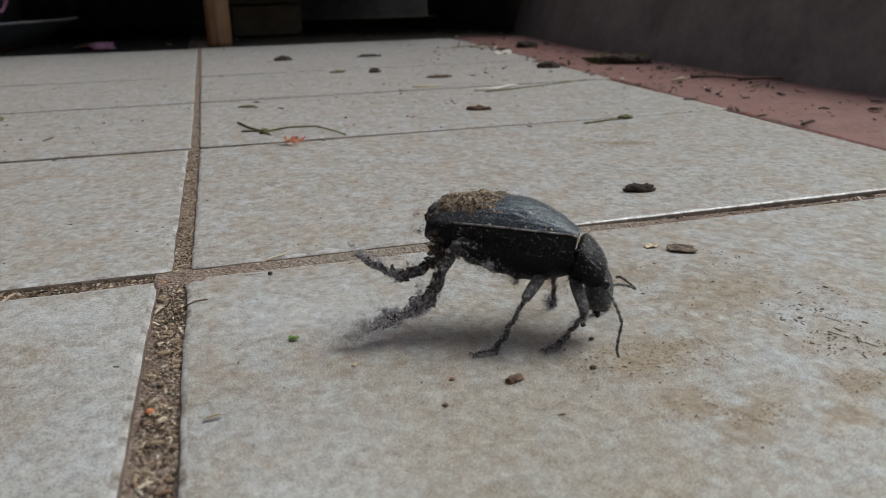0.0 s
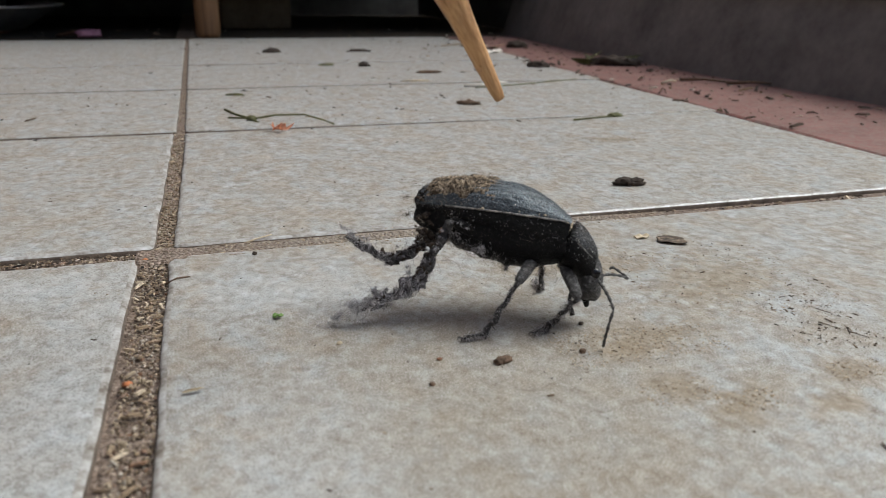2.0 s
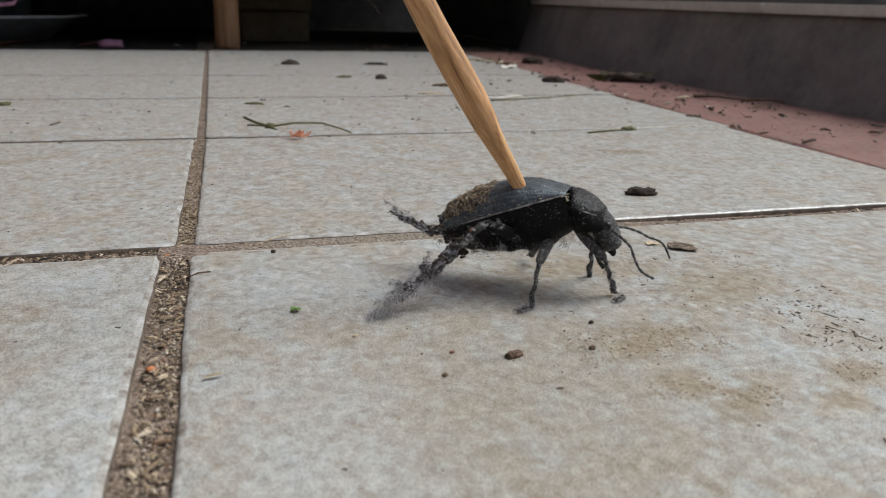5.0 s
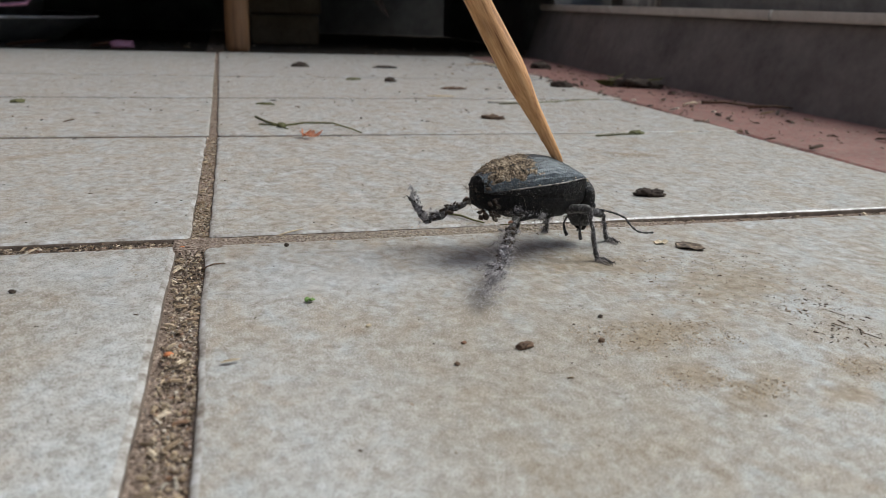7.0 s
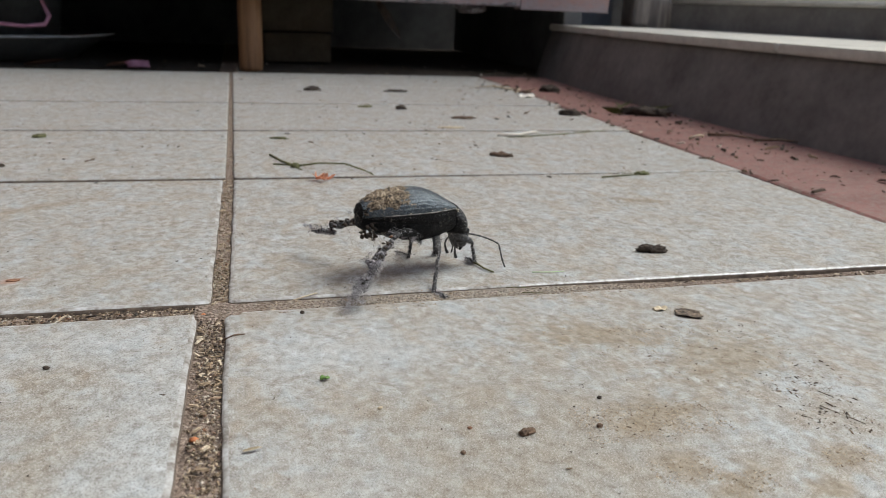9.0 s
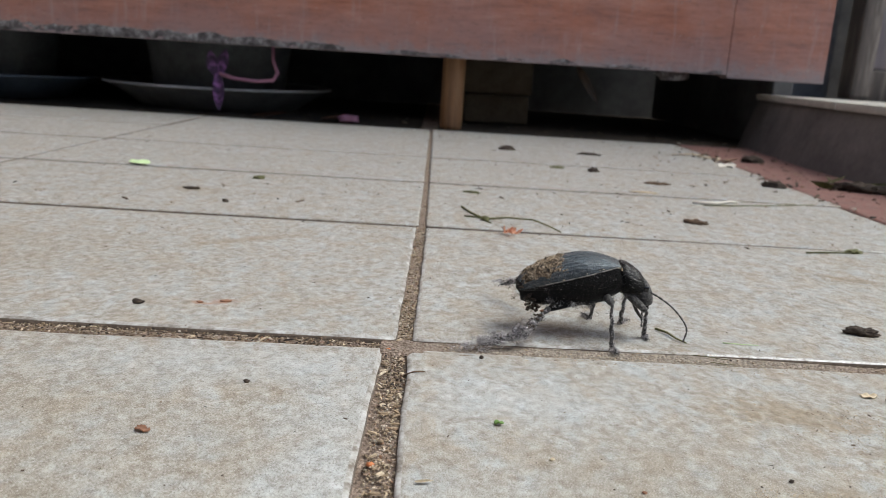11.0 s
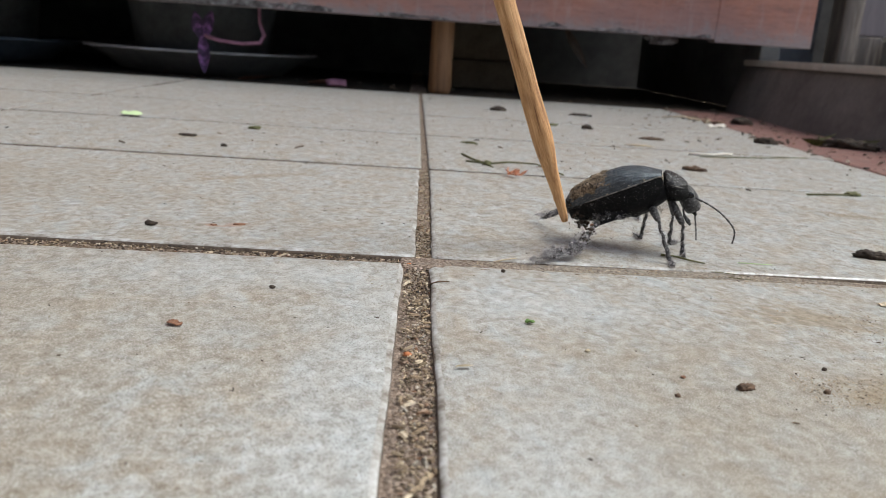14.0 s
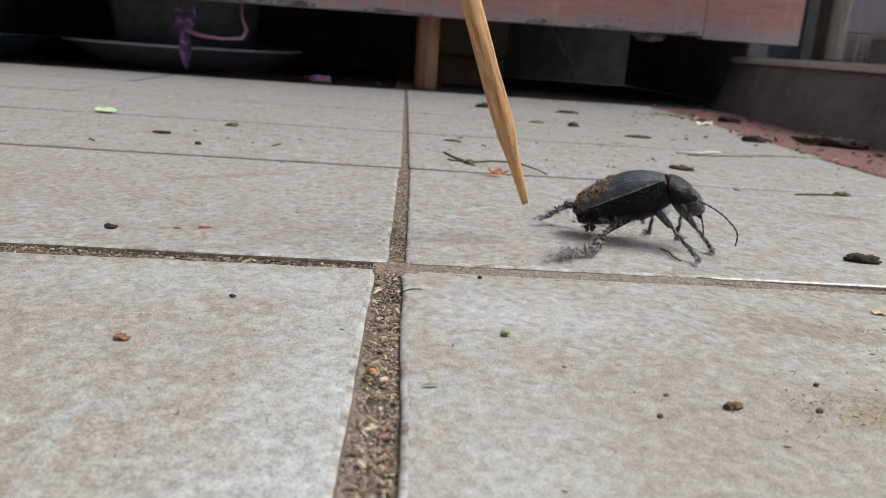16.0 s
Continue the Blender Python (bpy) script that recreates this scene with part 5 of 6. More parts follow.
crumb(4.55, -7.06, (0.05, 0.035, 0.03), M_RUST, "soil_crumb", "tiny rust-coloured crumb on a tile", "crumb", 0, 6.6)
crumb(3.06, -6.03, (0.06, 0.04, 0.03), M_STRAW, "seed_husk", "tiny pale seed husk on a tile", "seed husk", 30, 7.2)
chip(2.15, -4.65, 0.2, 0.15, M_GREEN, "leaf_bit", "tiny bright green leaf bit on a tile", "leaf bit", 20, 0.7, 8.2)
crumb(2.0, -0.95, (0.06, 0.05, 0.05), M_SOIL, "soil_crumb", "small black crumb near the joint", "crumb", 0, 9.1)
crumb(-7.63, 1.9, (0.17, 0.1, 0.08), M_SOIL, "soil_crumb", "dark flat crumb lying on a tile", "crumb", -8, 10.5, 0.5)
chip(-5.3, 2.52, 0.34, 0.17, M_RUST, "rust_flake", "torn rust-red flake lying on a tile", "flake", 8, 0.06, 2.2)
chip(-5.98, 2.3, 0.2, 0.11, M_RUST, "rust_flake", "small orange-brown flake lying on a tile", "flake", -10, 0.08, 4.2)
chip(-4.72, -5.72, 0.33, 0.2, M_RUST, "orange_flake", "small crumpled orange flake lying on a tile", "flake", -10, 0.35, 5.4)
flake(0.5, -7.15, 0.35, 0.05, M_STRAW, "straw_bit", "short pale straw bit by the joint", "straw", 10, 0.1)
crumb(-3.35, -3.2, (0.07, 0.05, 0.04), M_SOIL, "soil_crumb", "tiny dark crumb on a tile", "crumb", 0, 11.4)
crumb(-0.36, -0.62, (0.085, 0.06, 0.06), M_ORANGE, "orange_bit", "bright orange bit lying in the joint", "orange bit", 20, 12.3, 0.5, -0.09)
crumb(-0.33, -6.4, (0.085, 0.06, 0.04), M_ORANGE, "orange_bit", "dull orange bit lying in the joint", "orange bit", 0, 13.3, 0.5, -0.12)


def star():
    p = tagged(new("fallen_petal"), "crumpled orange-red flower bit lying on a tile", "flower bit")
    for k, (x, y, l, rz, rx, ry) in enumerate(((-0.25, 0, 0.55, 10, 20, -12), (-0.2, 0.1, 0.4, 120, 40, -35), (0.05, 0, 0.6, 175, 15, -6), (0.1, -0.1, 0.45, 235, -20, -14), (0.2, 0.0, 0.6, -14, 30, -10), (0.1, 0.1, 0.35, 60, 50, -30))):
        leaf = part("petal", blade(l, 0.13, 0.9, k * 2.3, 0.03), M_PETAL, p)
        place(leaf, 4.05 + x, 14.15 + y, 0.08, rz, rx, ry)


star()
twig([(2.15, 20.2, 0.06), (2.6, 18.6, 0.05), (3.2, 17.15, 0.08), (4.2, 17.1, 0.22), (5.4, 16.6, 0.28), (6.1, 15.8, 0.15), (6.5, 15.3, 0.04)], 0.06, M_OLIVE, "twig", "thin curved olive twig lying across a joint", "twig")
twig([(2.2, 17.9, 0.04), (2.9, 17.6, 0.05), (3.4, 16.5, 0.04)], 0.05, M_OLIVE, "twig", "short thin olive twig on a tile", "twig")
crumb(3.2, 17.1, (0.22, 0.16, 0.14), M_OLIVE, "bud", "olive green bud on a twig", "bud", 0, 14.1, 0.5)
chip(-17.5, 28.7, 1.35, 0.6, M_PALEGREEN, "leaf_bit", "pale green leaf bit lying on a tile", "leaf bit", 2, 0.12, 3.3, 0.0, 0.025, 20)
crumb(-11.9, 21.0, (0.42, 0.14, 0.1), M_SOIL, "soil_crumb", "dark crumb on a brown stain", "crumb", 0, 15.1, 0.5)
clod(-9.5, 25.8, (0.3, 0.12), M_OLIVE, "plant_crumb", "olive brown dry plant crumb", "plant crumb", 0, 5, 0.13)
crumb(-9.4, 18.0, (0.16, 0.12, 0.1), M_SOIL, "soil_crumb", "small dark crumb on a tile", "crumb", 0, 16.1)
clod(7.1, 50.6, (0.5, 0.25), M_SOIL, "soil_clod", "ragged dark soil clod on a far tile", "soil clod", 20, 7, 0.28)
clod(14.5, 50.4, (0.85, 0.14), M_SOIL, "bark_bit", "flat dark strip of bark on a tile", "bark", -4, 8, 0.16)
clod(12.5, 38.5, (0.3, 0.2), M_SOIL, "soil_clod", "small dark soil clod on a tile", "soil clod", 0, 9, 0.2)
clod(9.9, 39.5, (0.45, 0.12), M_OLIVE, "plant_crumb", "flat olive plant crumb on a tile", "plant crumb", 0, 10, 0.11)
clod(16.0, 33.7, (0.7, 0.4), M_BROWN, "soil_crumb", "scattered brown crumbs on a tile", "crumb", 0, 11, 0.11)
clod(13.9, 29.3, (0.8, 0.25), M_STRAW, "husk_bits", "pale brown husk bits on a tile", "husk", 0, 21, 0.07)
clod(14.05, 19.55, (0.5, 0.13), M_BROWN, "dry_pod", "grey-brown dry seed pod on a tile", "seed pod", -20, 12, 0.15)
clod(25.0, 35.9, (0.55, 0.4), M_SOIL, "soil_clod", "dark soil clod at the red edge", "soil clod", 0, 13, 0.3)
clod(2.9, 25.2, (0.4, 0.06), M_OLIVE, "plant_crumb", "thin olive plant crumb on a tile", "plant crumb", -15, 14, 0.08)
twig([(16.0, 26.2, 0.05), (17.4, 26.0, 0.12), (18.6, 27.2, 0.1), (19.1, 27.3, 0.06)], 0.12, M_PALE, "straw", "bleached bent straw lying on a tile", "straw")
twig([(16.5, 25.6, 0.03), (18.2, 25.9, 0.05), (20.5, 26.8, 0.04), (24.2, 28.2, 0.05)], 0.05, M_OLIVE, "twig", "long thin dry stalk along a joint", "twig")
twig([(17.2, 14.0, 0.03), (18.6, 14.3, 0.05), (19.8, 14.5, 0.03)], 0.05, M_OLIVE, "twig", "thin greenish stalk near a joint", "twig")
clod(19.6, 14.6, (0.3, 0.15), M_OLIVE, "plant_crumb", "greenish plant crumb on a tile", "plant crumb", 0, 15, 0.12)


chip(11.8, -2.5, 0.75, 0.6, M_DRYLEAF, "dry_leaf", "torn dark brown dried leaf lying on a tile", "leaf", -25, 0.16, 9.6, 0.0, 0.014)
chip(11.25, -2.1, 0.4, 0.22, M_STRAW, "husk_bit", "small pale husk lying by a dry leaf", "husk", 10, 0.3, 8.8)
# bits on the red strip and along its edge
chip(25.8, 47.6, 1.9, 1.5, M_PALE, "dry_leaf", "pale straw-coloured dry leaf by the red strip", "leaf", 25, 0.3, 9.1)
flake(27.2, 52.4, 1.6, 0.35, M_STRAW, "dry_leaf", "pale narrow dry leaf on the red strip", "leaf", -30, 0.5)
for k, (x, y, l, rz) in enumerate(((26.0, 50.8, 3.2, 60), (25.2, 55.0, 2.8, 20), (27.0, 49.0, 2.4, 100), (26.4, 53.5, 3.5, 140), (30.6, 26.2, 3.0, -50), (32.5, 24.0, 3.2, -35), (28.4, 24.8, 1.6, 10))):
    a = radians(rz)
    twig([(x, y, 0.1), (x + 0.5 * l * math.cos(a), y + 0.5 * l * math.sin(a), 0.25), (x + l * math.cos(a + 0.3), y + l * math.sin(a + 0.3), 0.08)], 0.11, M_BROWN if k % 3 else M_STRAW, "twig", "short dry brown stalk on the red strip", "twig")
clod(30.2, 53.2, (0.9, 0.5), M_SOIL, "soil_clod", "dark soil clod on the red strip", "soil clod", 10, 16, 0.35)
clod(31.5, 36.5, (1.6, 0.6), M_SOIL, "soil_clod", "long dark soil clod on the red strip", "soil clod", -20, 17, 0.4)
for k, (x, y, l, rz) in enumerate(((29.6, 38.6, 2.8, 20), (30.4, 37.2, 2.4, 95), (31.4, 38.0, 3.2, -15), (30.0, 36.6, 2.2, 150))):
    flake(x, y, l, 0.32, M_OLIVE, "green_leaf", "wilted olive green leaf on the red strip", "leaf", rz, 0.5, 0.1, 20 * k)


def scatter(name, label, count, seed, spots, material, sizes, slim=0.5, z=0.0):
    """Many loose grains in one mesh; spots: (x0, x1, y0, y1, weight)."""
    rng = random.Random(seed)
    verts, faces = [], []
    total = sum(s[4] for s in spots)
    base = [(-1, -1, -1), (1, -1, -1), (1, 1, -1), (-1, 1, -1), (-0.7, -0.7, 1), (0.8, -0.6, 0.8), (0.6, 0.8, 1), (-0.8, 0.6, 0.7)]
    quads = ((0, 3, 2, 1), (4, 5, 6, 7), (0, 1, 5, 4), (1, 2, 6, 5), (2, 3, 7, 6), (3, 0, 4, 7))
    for _ in range(count):
        w = rng.uniform(0, total)
        for s in spots:
            w -= s[4]
            if w <= 0:
                break
        x, y = rng.uniform(s[0], s[1]), rng.uniform(s[2], s[3])
        r = sizes[0] * (sizes[1] / sizes[0]) ** (rng.random() ** 2)
        a = rng.uniform(0, math.pi)
        long = r * (rng.uniform(2.0, 4.5) if rng.random() < slim else 1.1)
        ca, sa = math.cos(a), math.sin(a)
        tip = rng.uniform(-0.25, 0.25)
        n = len(verts)
        for bx, by, bz in base:
            jx, jy, jz = (bx * long * rng.uniform(0.7, 1.1), by * r * rng.uniform(0.6, 1.1), (bz + 1) * r * 0.5 * rng.uniform(0.7, 1.1))
            verts.append((x + jx * ca - jy * sa, y + jx * sa + jy * ca, z + jz + tip * jx + abs(tip) * long))
        faces.extend(tuple(n + q for q in f) for f in quads)
    ob = new(name, mesh_of(name, verts, faces, material, False))
    return tagged(ob, label, "litter", kind="stuff")


scatter("joint_litter", "brown seeds, husks and grit lying in the tile joints", 12000, 31, ((-0.45, 0.14, -18, -0.2, 5), (-0.2, 0.3, -0.4, 4, 2.2), (-0.1, 0.38, 4, 15, 2), (0.0, 0.4, 15, 45, 1.6), (-14, -0.4, -0.62, 0.12, 3.5), (-25, -14, -0.8, 0.0, 1.4), (0.2, 25, -0.5, 0.15, 2.6)), M_LITTER, (0.008, 0.034), 0.14, -0.13)
scatter("husks", "tan husks, straw bits and small stones lying in the joints", 420, 51, ((-0.42, 0.1, -14, -0.3, 5), (-0.15, 0.28, -0.3, 15, 2), (-14, -0.5, -0.5, 0.05, 2.5), (8, 20, -0.45, 0.1, 1)), M_SAND, (0.014, 0.045), 0.75, -0.1)
scatter("joint_soil", "dark brown soil crumbs lying in the cross joint", 2600, 43, ((-25, -0.4, -0.62, 0.12, 3), (-0.4, 0.2, -3, 0, 0.5), (0.3, 20, -0.5, 0.1, 0.7)), M_GRAINS, (0.008, 0.04), 0.15, -0.08)
scatter("floor_grains", "fine dark soil grains scattered on the tiles", 1600, 32, ((-12, 14, -12, 14, 5), (11.2, 12.6, -8.6, -6.2, 1.2), (9.5, 13.5, -7.5, -3, 1.3), (6, 9, -8.3, -6.6, 0.4)), M_GRAINS, (0.004, 0.02), 0.25)
scatter("sand_grains", "fine tan sand and soil grains smeared on the tile", 5600, 41, ((6.6, 9.6, -8.0, -6.7, 5), (7.2, 8.4, -9.4, -8.7, 1), (8.2, 9.2, -9.9, -9.3, 1), (10.5, 11.6, -9.5, -8.9, 1), (9.3, 13.5, -7.0, -3.2, 3), (7.5, 11.5, -4.6, -2.6, 1.5), (15.6, 17.8, 9.0, 10.2, 1.5), (-13, -10.6, 20.4, 22, 1)), M_SAND, (0.003, 0.013), 0.2)
scatter("spilt_sand", "fine pale sand spilt from the joint over the tile edge", 2600, 47, ((1.0, 13, -0.62, 0.0, 4), (3.0, 12, -1.0, -0.5, 1.2), (5, 11, 0.05, 0.5, 0.4)), M_SAND, (0.004, 0.016), 0.2, -0.005)
scatter("far_grains", "soil crumbs scattered on the far tiles", 900, 35, ((0, 25, 14, 40, 4), (-24, 0, 14, 50, 3), (0, 25, 40, 68, 5)), M_GRAINS, (0.015, 0.065), 0.35)
scatter("strip_litter", "dark soil grains and plant bits on the red strip", 460, 33, ((25.5, 34, 10, 40, 3), (26, 35, 40, 70, 3), (25.2, 26.5, 12, 60, 1), (18, 25, 30, 60, 0.6)), M_GRAINS, (0.03, 0.14), 0.5)
scatter("bench_litter", "dirt and leaf crumbs under the bench", 200, 34, ((-50, 36, 66, 84, 3),), M_GRAINS, (0.04, 0.16), 0.4)


def loose_twig():
    ob = twig([(-0.62, -0.02, 0.05), (-0.2, 0.04, 0.07), (0.25, -0.03, 0.06), (0.6, 0.04, 0.04)], 0.04, M_OLIVE, "loose_twig", "short olive twig shoved along by the beetle", "twig")
    return ob


shoved = loose_twig()
twig([(7.7, 0.1, 0.02), (8.1, -0.05, 0.05), (8.5, -0.1, 0.02)], 0.014, M_OLIVE, "plant_fibre", "thin olive plant fibre lying across the joint", "plant fibre")
twig([(8.0, -0.35, 0.02), (8.35, -0.5, 0.04), (8.6, -0.42, 0.02)], 0.012, M_OLIVE, "plant_fibre", "thin olive plant fibre beside the joint", "plant fibre")
twig([(8.9, 1.25, 0.02), (9.4, 1.1, 0.05), (9.9, 1.2, 0.02)], 0.018, M_PALEGREEN, "plant_fibre", "pale green plant fibre lying on a tile", "plant fibre")
twig([(11.78, -7.5, 0.02), (11.84, -7.68, 0.03), (11.95, -7.86, 0.02)], 0.011, M_DRYLEAF, "plant_fibre", "thin dark plant fibre lying on a tile", "plant fibre")
twig([(12.0, -7.98, 0.02), (12.06, -8.12, 0.03), (12.16, -8.32, 0.02)], 0.012, M_DRYLEAF, "plant_fibre", "thin dark plant fibre lying on a tile", "plant fibre")
twig([(11.97, -8.06, 0.01), (12.0, -7.97, 0.05), (12.03, -7.86, 0.08)], 0.011, M_DRYLEAF, "plant_fibre", "short dark plant fibre standing up from a tile", "plant fibre")
twig([(12.2, -6.95, 0.02), (12.26, -7.1, 0.02), (12.32, -7.22, 0.02)], 0.01, M_DRYLEAF, "plant_fibre", "thin dark plant fibre lying on a tile", "plant fibre")
scatter("grass_fibres", "tiny dark grass fibres lying on a tile", 34, 36, ((10.9, 12.4, -8.4, -7.3, 2), (6.4, 7.4, -6.3, -5.4, 1)), M_GRAINS, (0.008, 0.016), 1.0)
twig([(1.6, 0.0, -0.1), (2.1, 0.15, 0.02), (2.5, 0.35, 0.04)], 0.03, M_STRAW, "straw_bit", "thin pale straw sticking out of the joint", "straw")
twig([(0.1, -2.2, -0.05), (0.35, -2.1, 0.03), (0.6, -2.05, 0.02)], 0.025, M_BROWN, "straw_bit", "thin brown straw sticking out of the joint", "straw")


tiles()


# ---- what moves: centimetres and degrees ----
BEETLE = [
    (0, 6.333, -5.496, 1.840, -15.5, 12.8, -31.2),
    (2, 6.336, -5.465, 1.729, -17.0, 13.9, -29.3),
    (2.5, 6.336, -5.465, 1.729, -17.0, 13.9, -29.3),
    (3, 6.603, -5.677, 1.894, -13.6, 14.9, -33.2),
    (3.5, 6.582, -5.710, 1.837, -12.7, 12.0, -32.9),
    (4, 6.672, -5.519, 1.753, -9.5, 5.8, -32.7),
    (4.2, 6.742, -5.055, 1.711, -6.2, -11.8, -33.8),
    (6.3, 7.326, -2.693, 1.367, -7.3, -7.7, -20.1),
    (6.5, 8.007, -1.534, 1.513, -1.6, 6.0, 1.0),
    (7, 7.644, -2.182, 1.560, -2.8, 7.7, 20.3),
    (7.5, 7.416, -0.296, 1.76, -1.0, 5.7, 43.0),
    (8, 4.691, 0.947, 1.530, 4.7, 3.5, 27.6),
    (8.2, 5.384, 1.791, 1.595, 2.4, 11.6, 29.0),
    (10.3, 4.935, 1.834, 1.795, -0.3, -6.5, -15.4),
    (10.5, 4.813, 1.920, 1.678, -0.4, -8.7, -17.1),
    (11, 4.792, 1.589, 1.542, -3.5, -9.3, -4.3),
    (11.5, 4.919, 2.258, 1.484, -1.6, -9.5, -21.0),
    (12, 4.909, 2.186, 1.389, 0.8, -12.2, -19.0),
    (12.5, 5.002, 2.405, 1.635, -2.0, -16.4, -8.4),
    (13, 5.809, 2.595, 1.481, 0.3, -13.1, -20.5),
    (13.5, 5.920, 2.554, 1.637, -3.3, -15.1, -17.9),
    (14, 5.842, 2.472, 1.615, -1.4, -17.0, -16.9),
    (14.5, 6.683, 3.270, 1.635, -2.4, -13.4, -18.7),
    (15, 5.968, 2.801, 1.618, -1.0, -23.1, -18.7),
    (15.5, 6.761, 2.758, 1.581, -4.0, -8.8, 10.1),
    (16, 6.872, 3.760, 1.350, -0.9, -18.8, -21.5),
]
FEET_MID_RIGHT = [
    (0, 5.22, -6.41, 0.06),
    (2, 5.19, -6.53, 0.06),
    (2.5, 5.19, -6.53, 0.06),
    (3, 5.31, -6.43, 0.06),
    (3.5, 5.31, -6.43, 0.06),
    (4, 5.55, -6.44, 0.06),
    (4.2, 5.71, -6.05, 0.06),
    (6.3, 8.37, -4.92, 0.06),
    (6.5, 9.35, -3.37, 0.06),
    (7, 9.12, -3.49, 0.06),
    (7.5, 9.18, -1.58, 0.06),
    (8, 6.17, -0.27, 0.06),
    (8.2, 6.11, -0.36, 0.06),
    (10.3, 5.45, -0.38, 0.06),
    (10.5, 5.43, -0.38, 0.06),
    (11, 5.57, -0.17, 0.06),
    (11.5, 5.39, -0.08, 0.06),
    (12, 5.57, -0.26, 0.06),
    (12.5, 5.82, -0.03, 0.06),
    (13, 6.62, -0.11, 0.06),
    (13.5, 6.58, 0.24, 0.06),
    (14, 6.75, 0.41, 0.06),
    (14.5, 7.81, 1.57, 0.06),
    (15, 6.88, -0.01, 0.06),
    (15.5, 7.71, 0.71, 0.06),
    (16, 8.22, 1.06, 0.06),
]
FEET_FRONT_RIGHT = [
    (0, 6.48, -6.64, 0.06),
    (2, 6.47, -6.64, 0.06),
    (2.5, 6.47, -6.64, 0.06),
    (3, 6.39, -6.32, 0.06),
    (3.5, 6.39, -6.30, 0.06),
    (4, 6.39, -5.97, 0.06),
    (4.2, 7.62, -6.01, 0.06),
    (6.3, 9.46, -3.85, 0.06),
    (6.5, 10.17, -2.17, 0.06),
    (7, 10.05, -1.96, 0.06),
    (7.5, 9.12, 0.15, 0.06),
    (8, 6.66, 1.20, 0.06),
    (8.2, 7.27, 2.61, 0.12),
    (10.3, 6.77, 1.12, 0.10),
    (10.5, 6.63, 1.15, 0.06),
    (11, 6.72, 1.10, 0.06),
    (11.5, 6.69, 1.19, 0.06),
    (12, 6.88, 1.30, 0.08),
    (12.5, 6.94, 1.91, 0.13),
    (13, 7.69, 1.68, 0.09),
    (13.5, 7.54, 1.69, 0.06),
    (14, 7.39, 1.40, 0.06),
    (14.5, 7.99, 1.61, 0.06),
    (15, 8.08, 1.88, 0.12),
    (15.5, 9.51, 3.05, 0.10),
    (16, 9.09, 2.49, 0.06),
]
# the knee, the ankle and the toe end of each hind leg
HIND_RIGHT = [
    (0, 5.15, -5.57, 1.94, 4.58, -5.4, 0.73, 3.52, -5.3, 0.28),
    (2, 5.2, -5.57, 1.93, 4.6, -5.46, 0.73, 3.58, -5.27, 0.22),
    (2.5, 5.21, -5.56, 1.94, 4.58, -5.46, 0.75, 3.56, -5.32, 0.24),
    (3, 5.4, -5.7, 1.97, 4.58, -5.35, 0.96, 3.64, -5.31, 0.3),
    (3.5, 5.38, -5.75, 1.87, 4.62, -5.35, 0.84, 3.65, -5.27, 0.23),
    (4, 5.47, -5.68, 1.76, 4.69, -5.27, 0.73, 3.68, -5.2, 0.2),
    (4.2, 5.63, -5.36, 1.74, 4.91, -4.89, 0.69, 3.91, -4.87, 0.14),
    (6.3, 6.46, -3.84, 1.3, 5.79, -4.95, 0.93, 5.15, -5.71, 0.35),
    (6.5, 7.23, -2.65, 1.28, 6.56, -3.75, 0.88, 5.98, -4.47, 0.19),
    (7, 6.87, -3.12, 1.09, 6.26, -4.23, 0.64, 5.65, -5.15, 0.33),
    (7.5, 7.16, -1.5, 1.25, 6.69, -2.64, 0.7, 6.37, -3.63, 0.21),
    (8, 4.14, -0.12, 1.16, 3.59, -1.28, 0.75, 3.26, -2.17, 0.1),
    (8.2, 4.79, 0.68, 1.22, 4.16, -0.41, 0.73, 3.75, -1.26, 0.09),
    (10.3, 4.21, 0.68, 1.75, 3.38, -0.03, 0.95, 2.52, -0.2, 0.21),
    (10.5, 4.07, 0.72, 1.5, 3.25, -0.1, 0.81, 2.36, -0.32, 0.11),
    (11, 3.88, 0.97, 0.81, 3.14, -0.08, 0.42, 2.04, -0.24, 0.1),
    (11.5, 3.92, 1.62, 0.63, 3.3, 0.51, 0.18, 2.28, -0.01, 0.09),
    (12, 3.94, 1.45, 0.66, 3.36, 0.3, 0.23, 2.4, -0.32, 0.09),
    (12.5, 4.15, 1.65, 0.89, 3.6, 0.48, 0.5, 2.54, 0.2, 0.16),
    (13, 4.87, 1.9, 0.61, 4.25, 0.75, 0.28, 3.17, 0.38, 0.09),
    (13.5, 4.98, 1.9, 0.82, 4.35, 0.78, 0.39, 3.29, 0.43, 0.1),
    (14, 4.92, 1.81, 0.82, 4.23, 0.77, 0.31, 3.23, 0.25, 0.09),
    (14.5, 5.77, 2.57, 0.73, 5.07, 1.53, 0.24, 4.11, 0.92, 0.08),
    (15, 5.19, 2.08, 0.63, 4.57, 0.94, 0.29, 3.69, 0.22, 0.09),
    (15.5, 6.1, 1.92, 0.71, 5.42, 0.9, 0.14, 4.45, 0.28, 0.09),
    (16, 6.03, 2.79, 0.55, 5.34, 1.72, 0.11, 4.34, 1.14, 0.07),
]
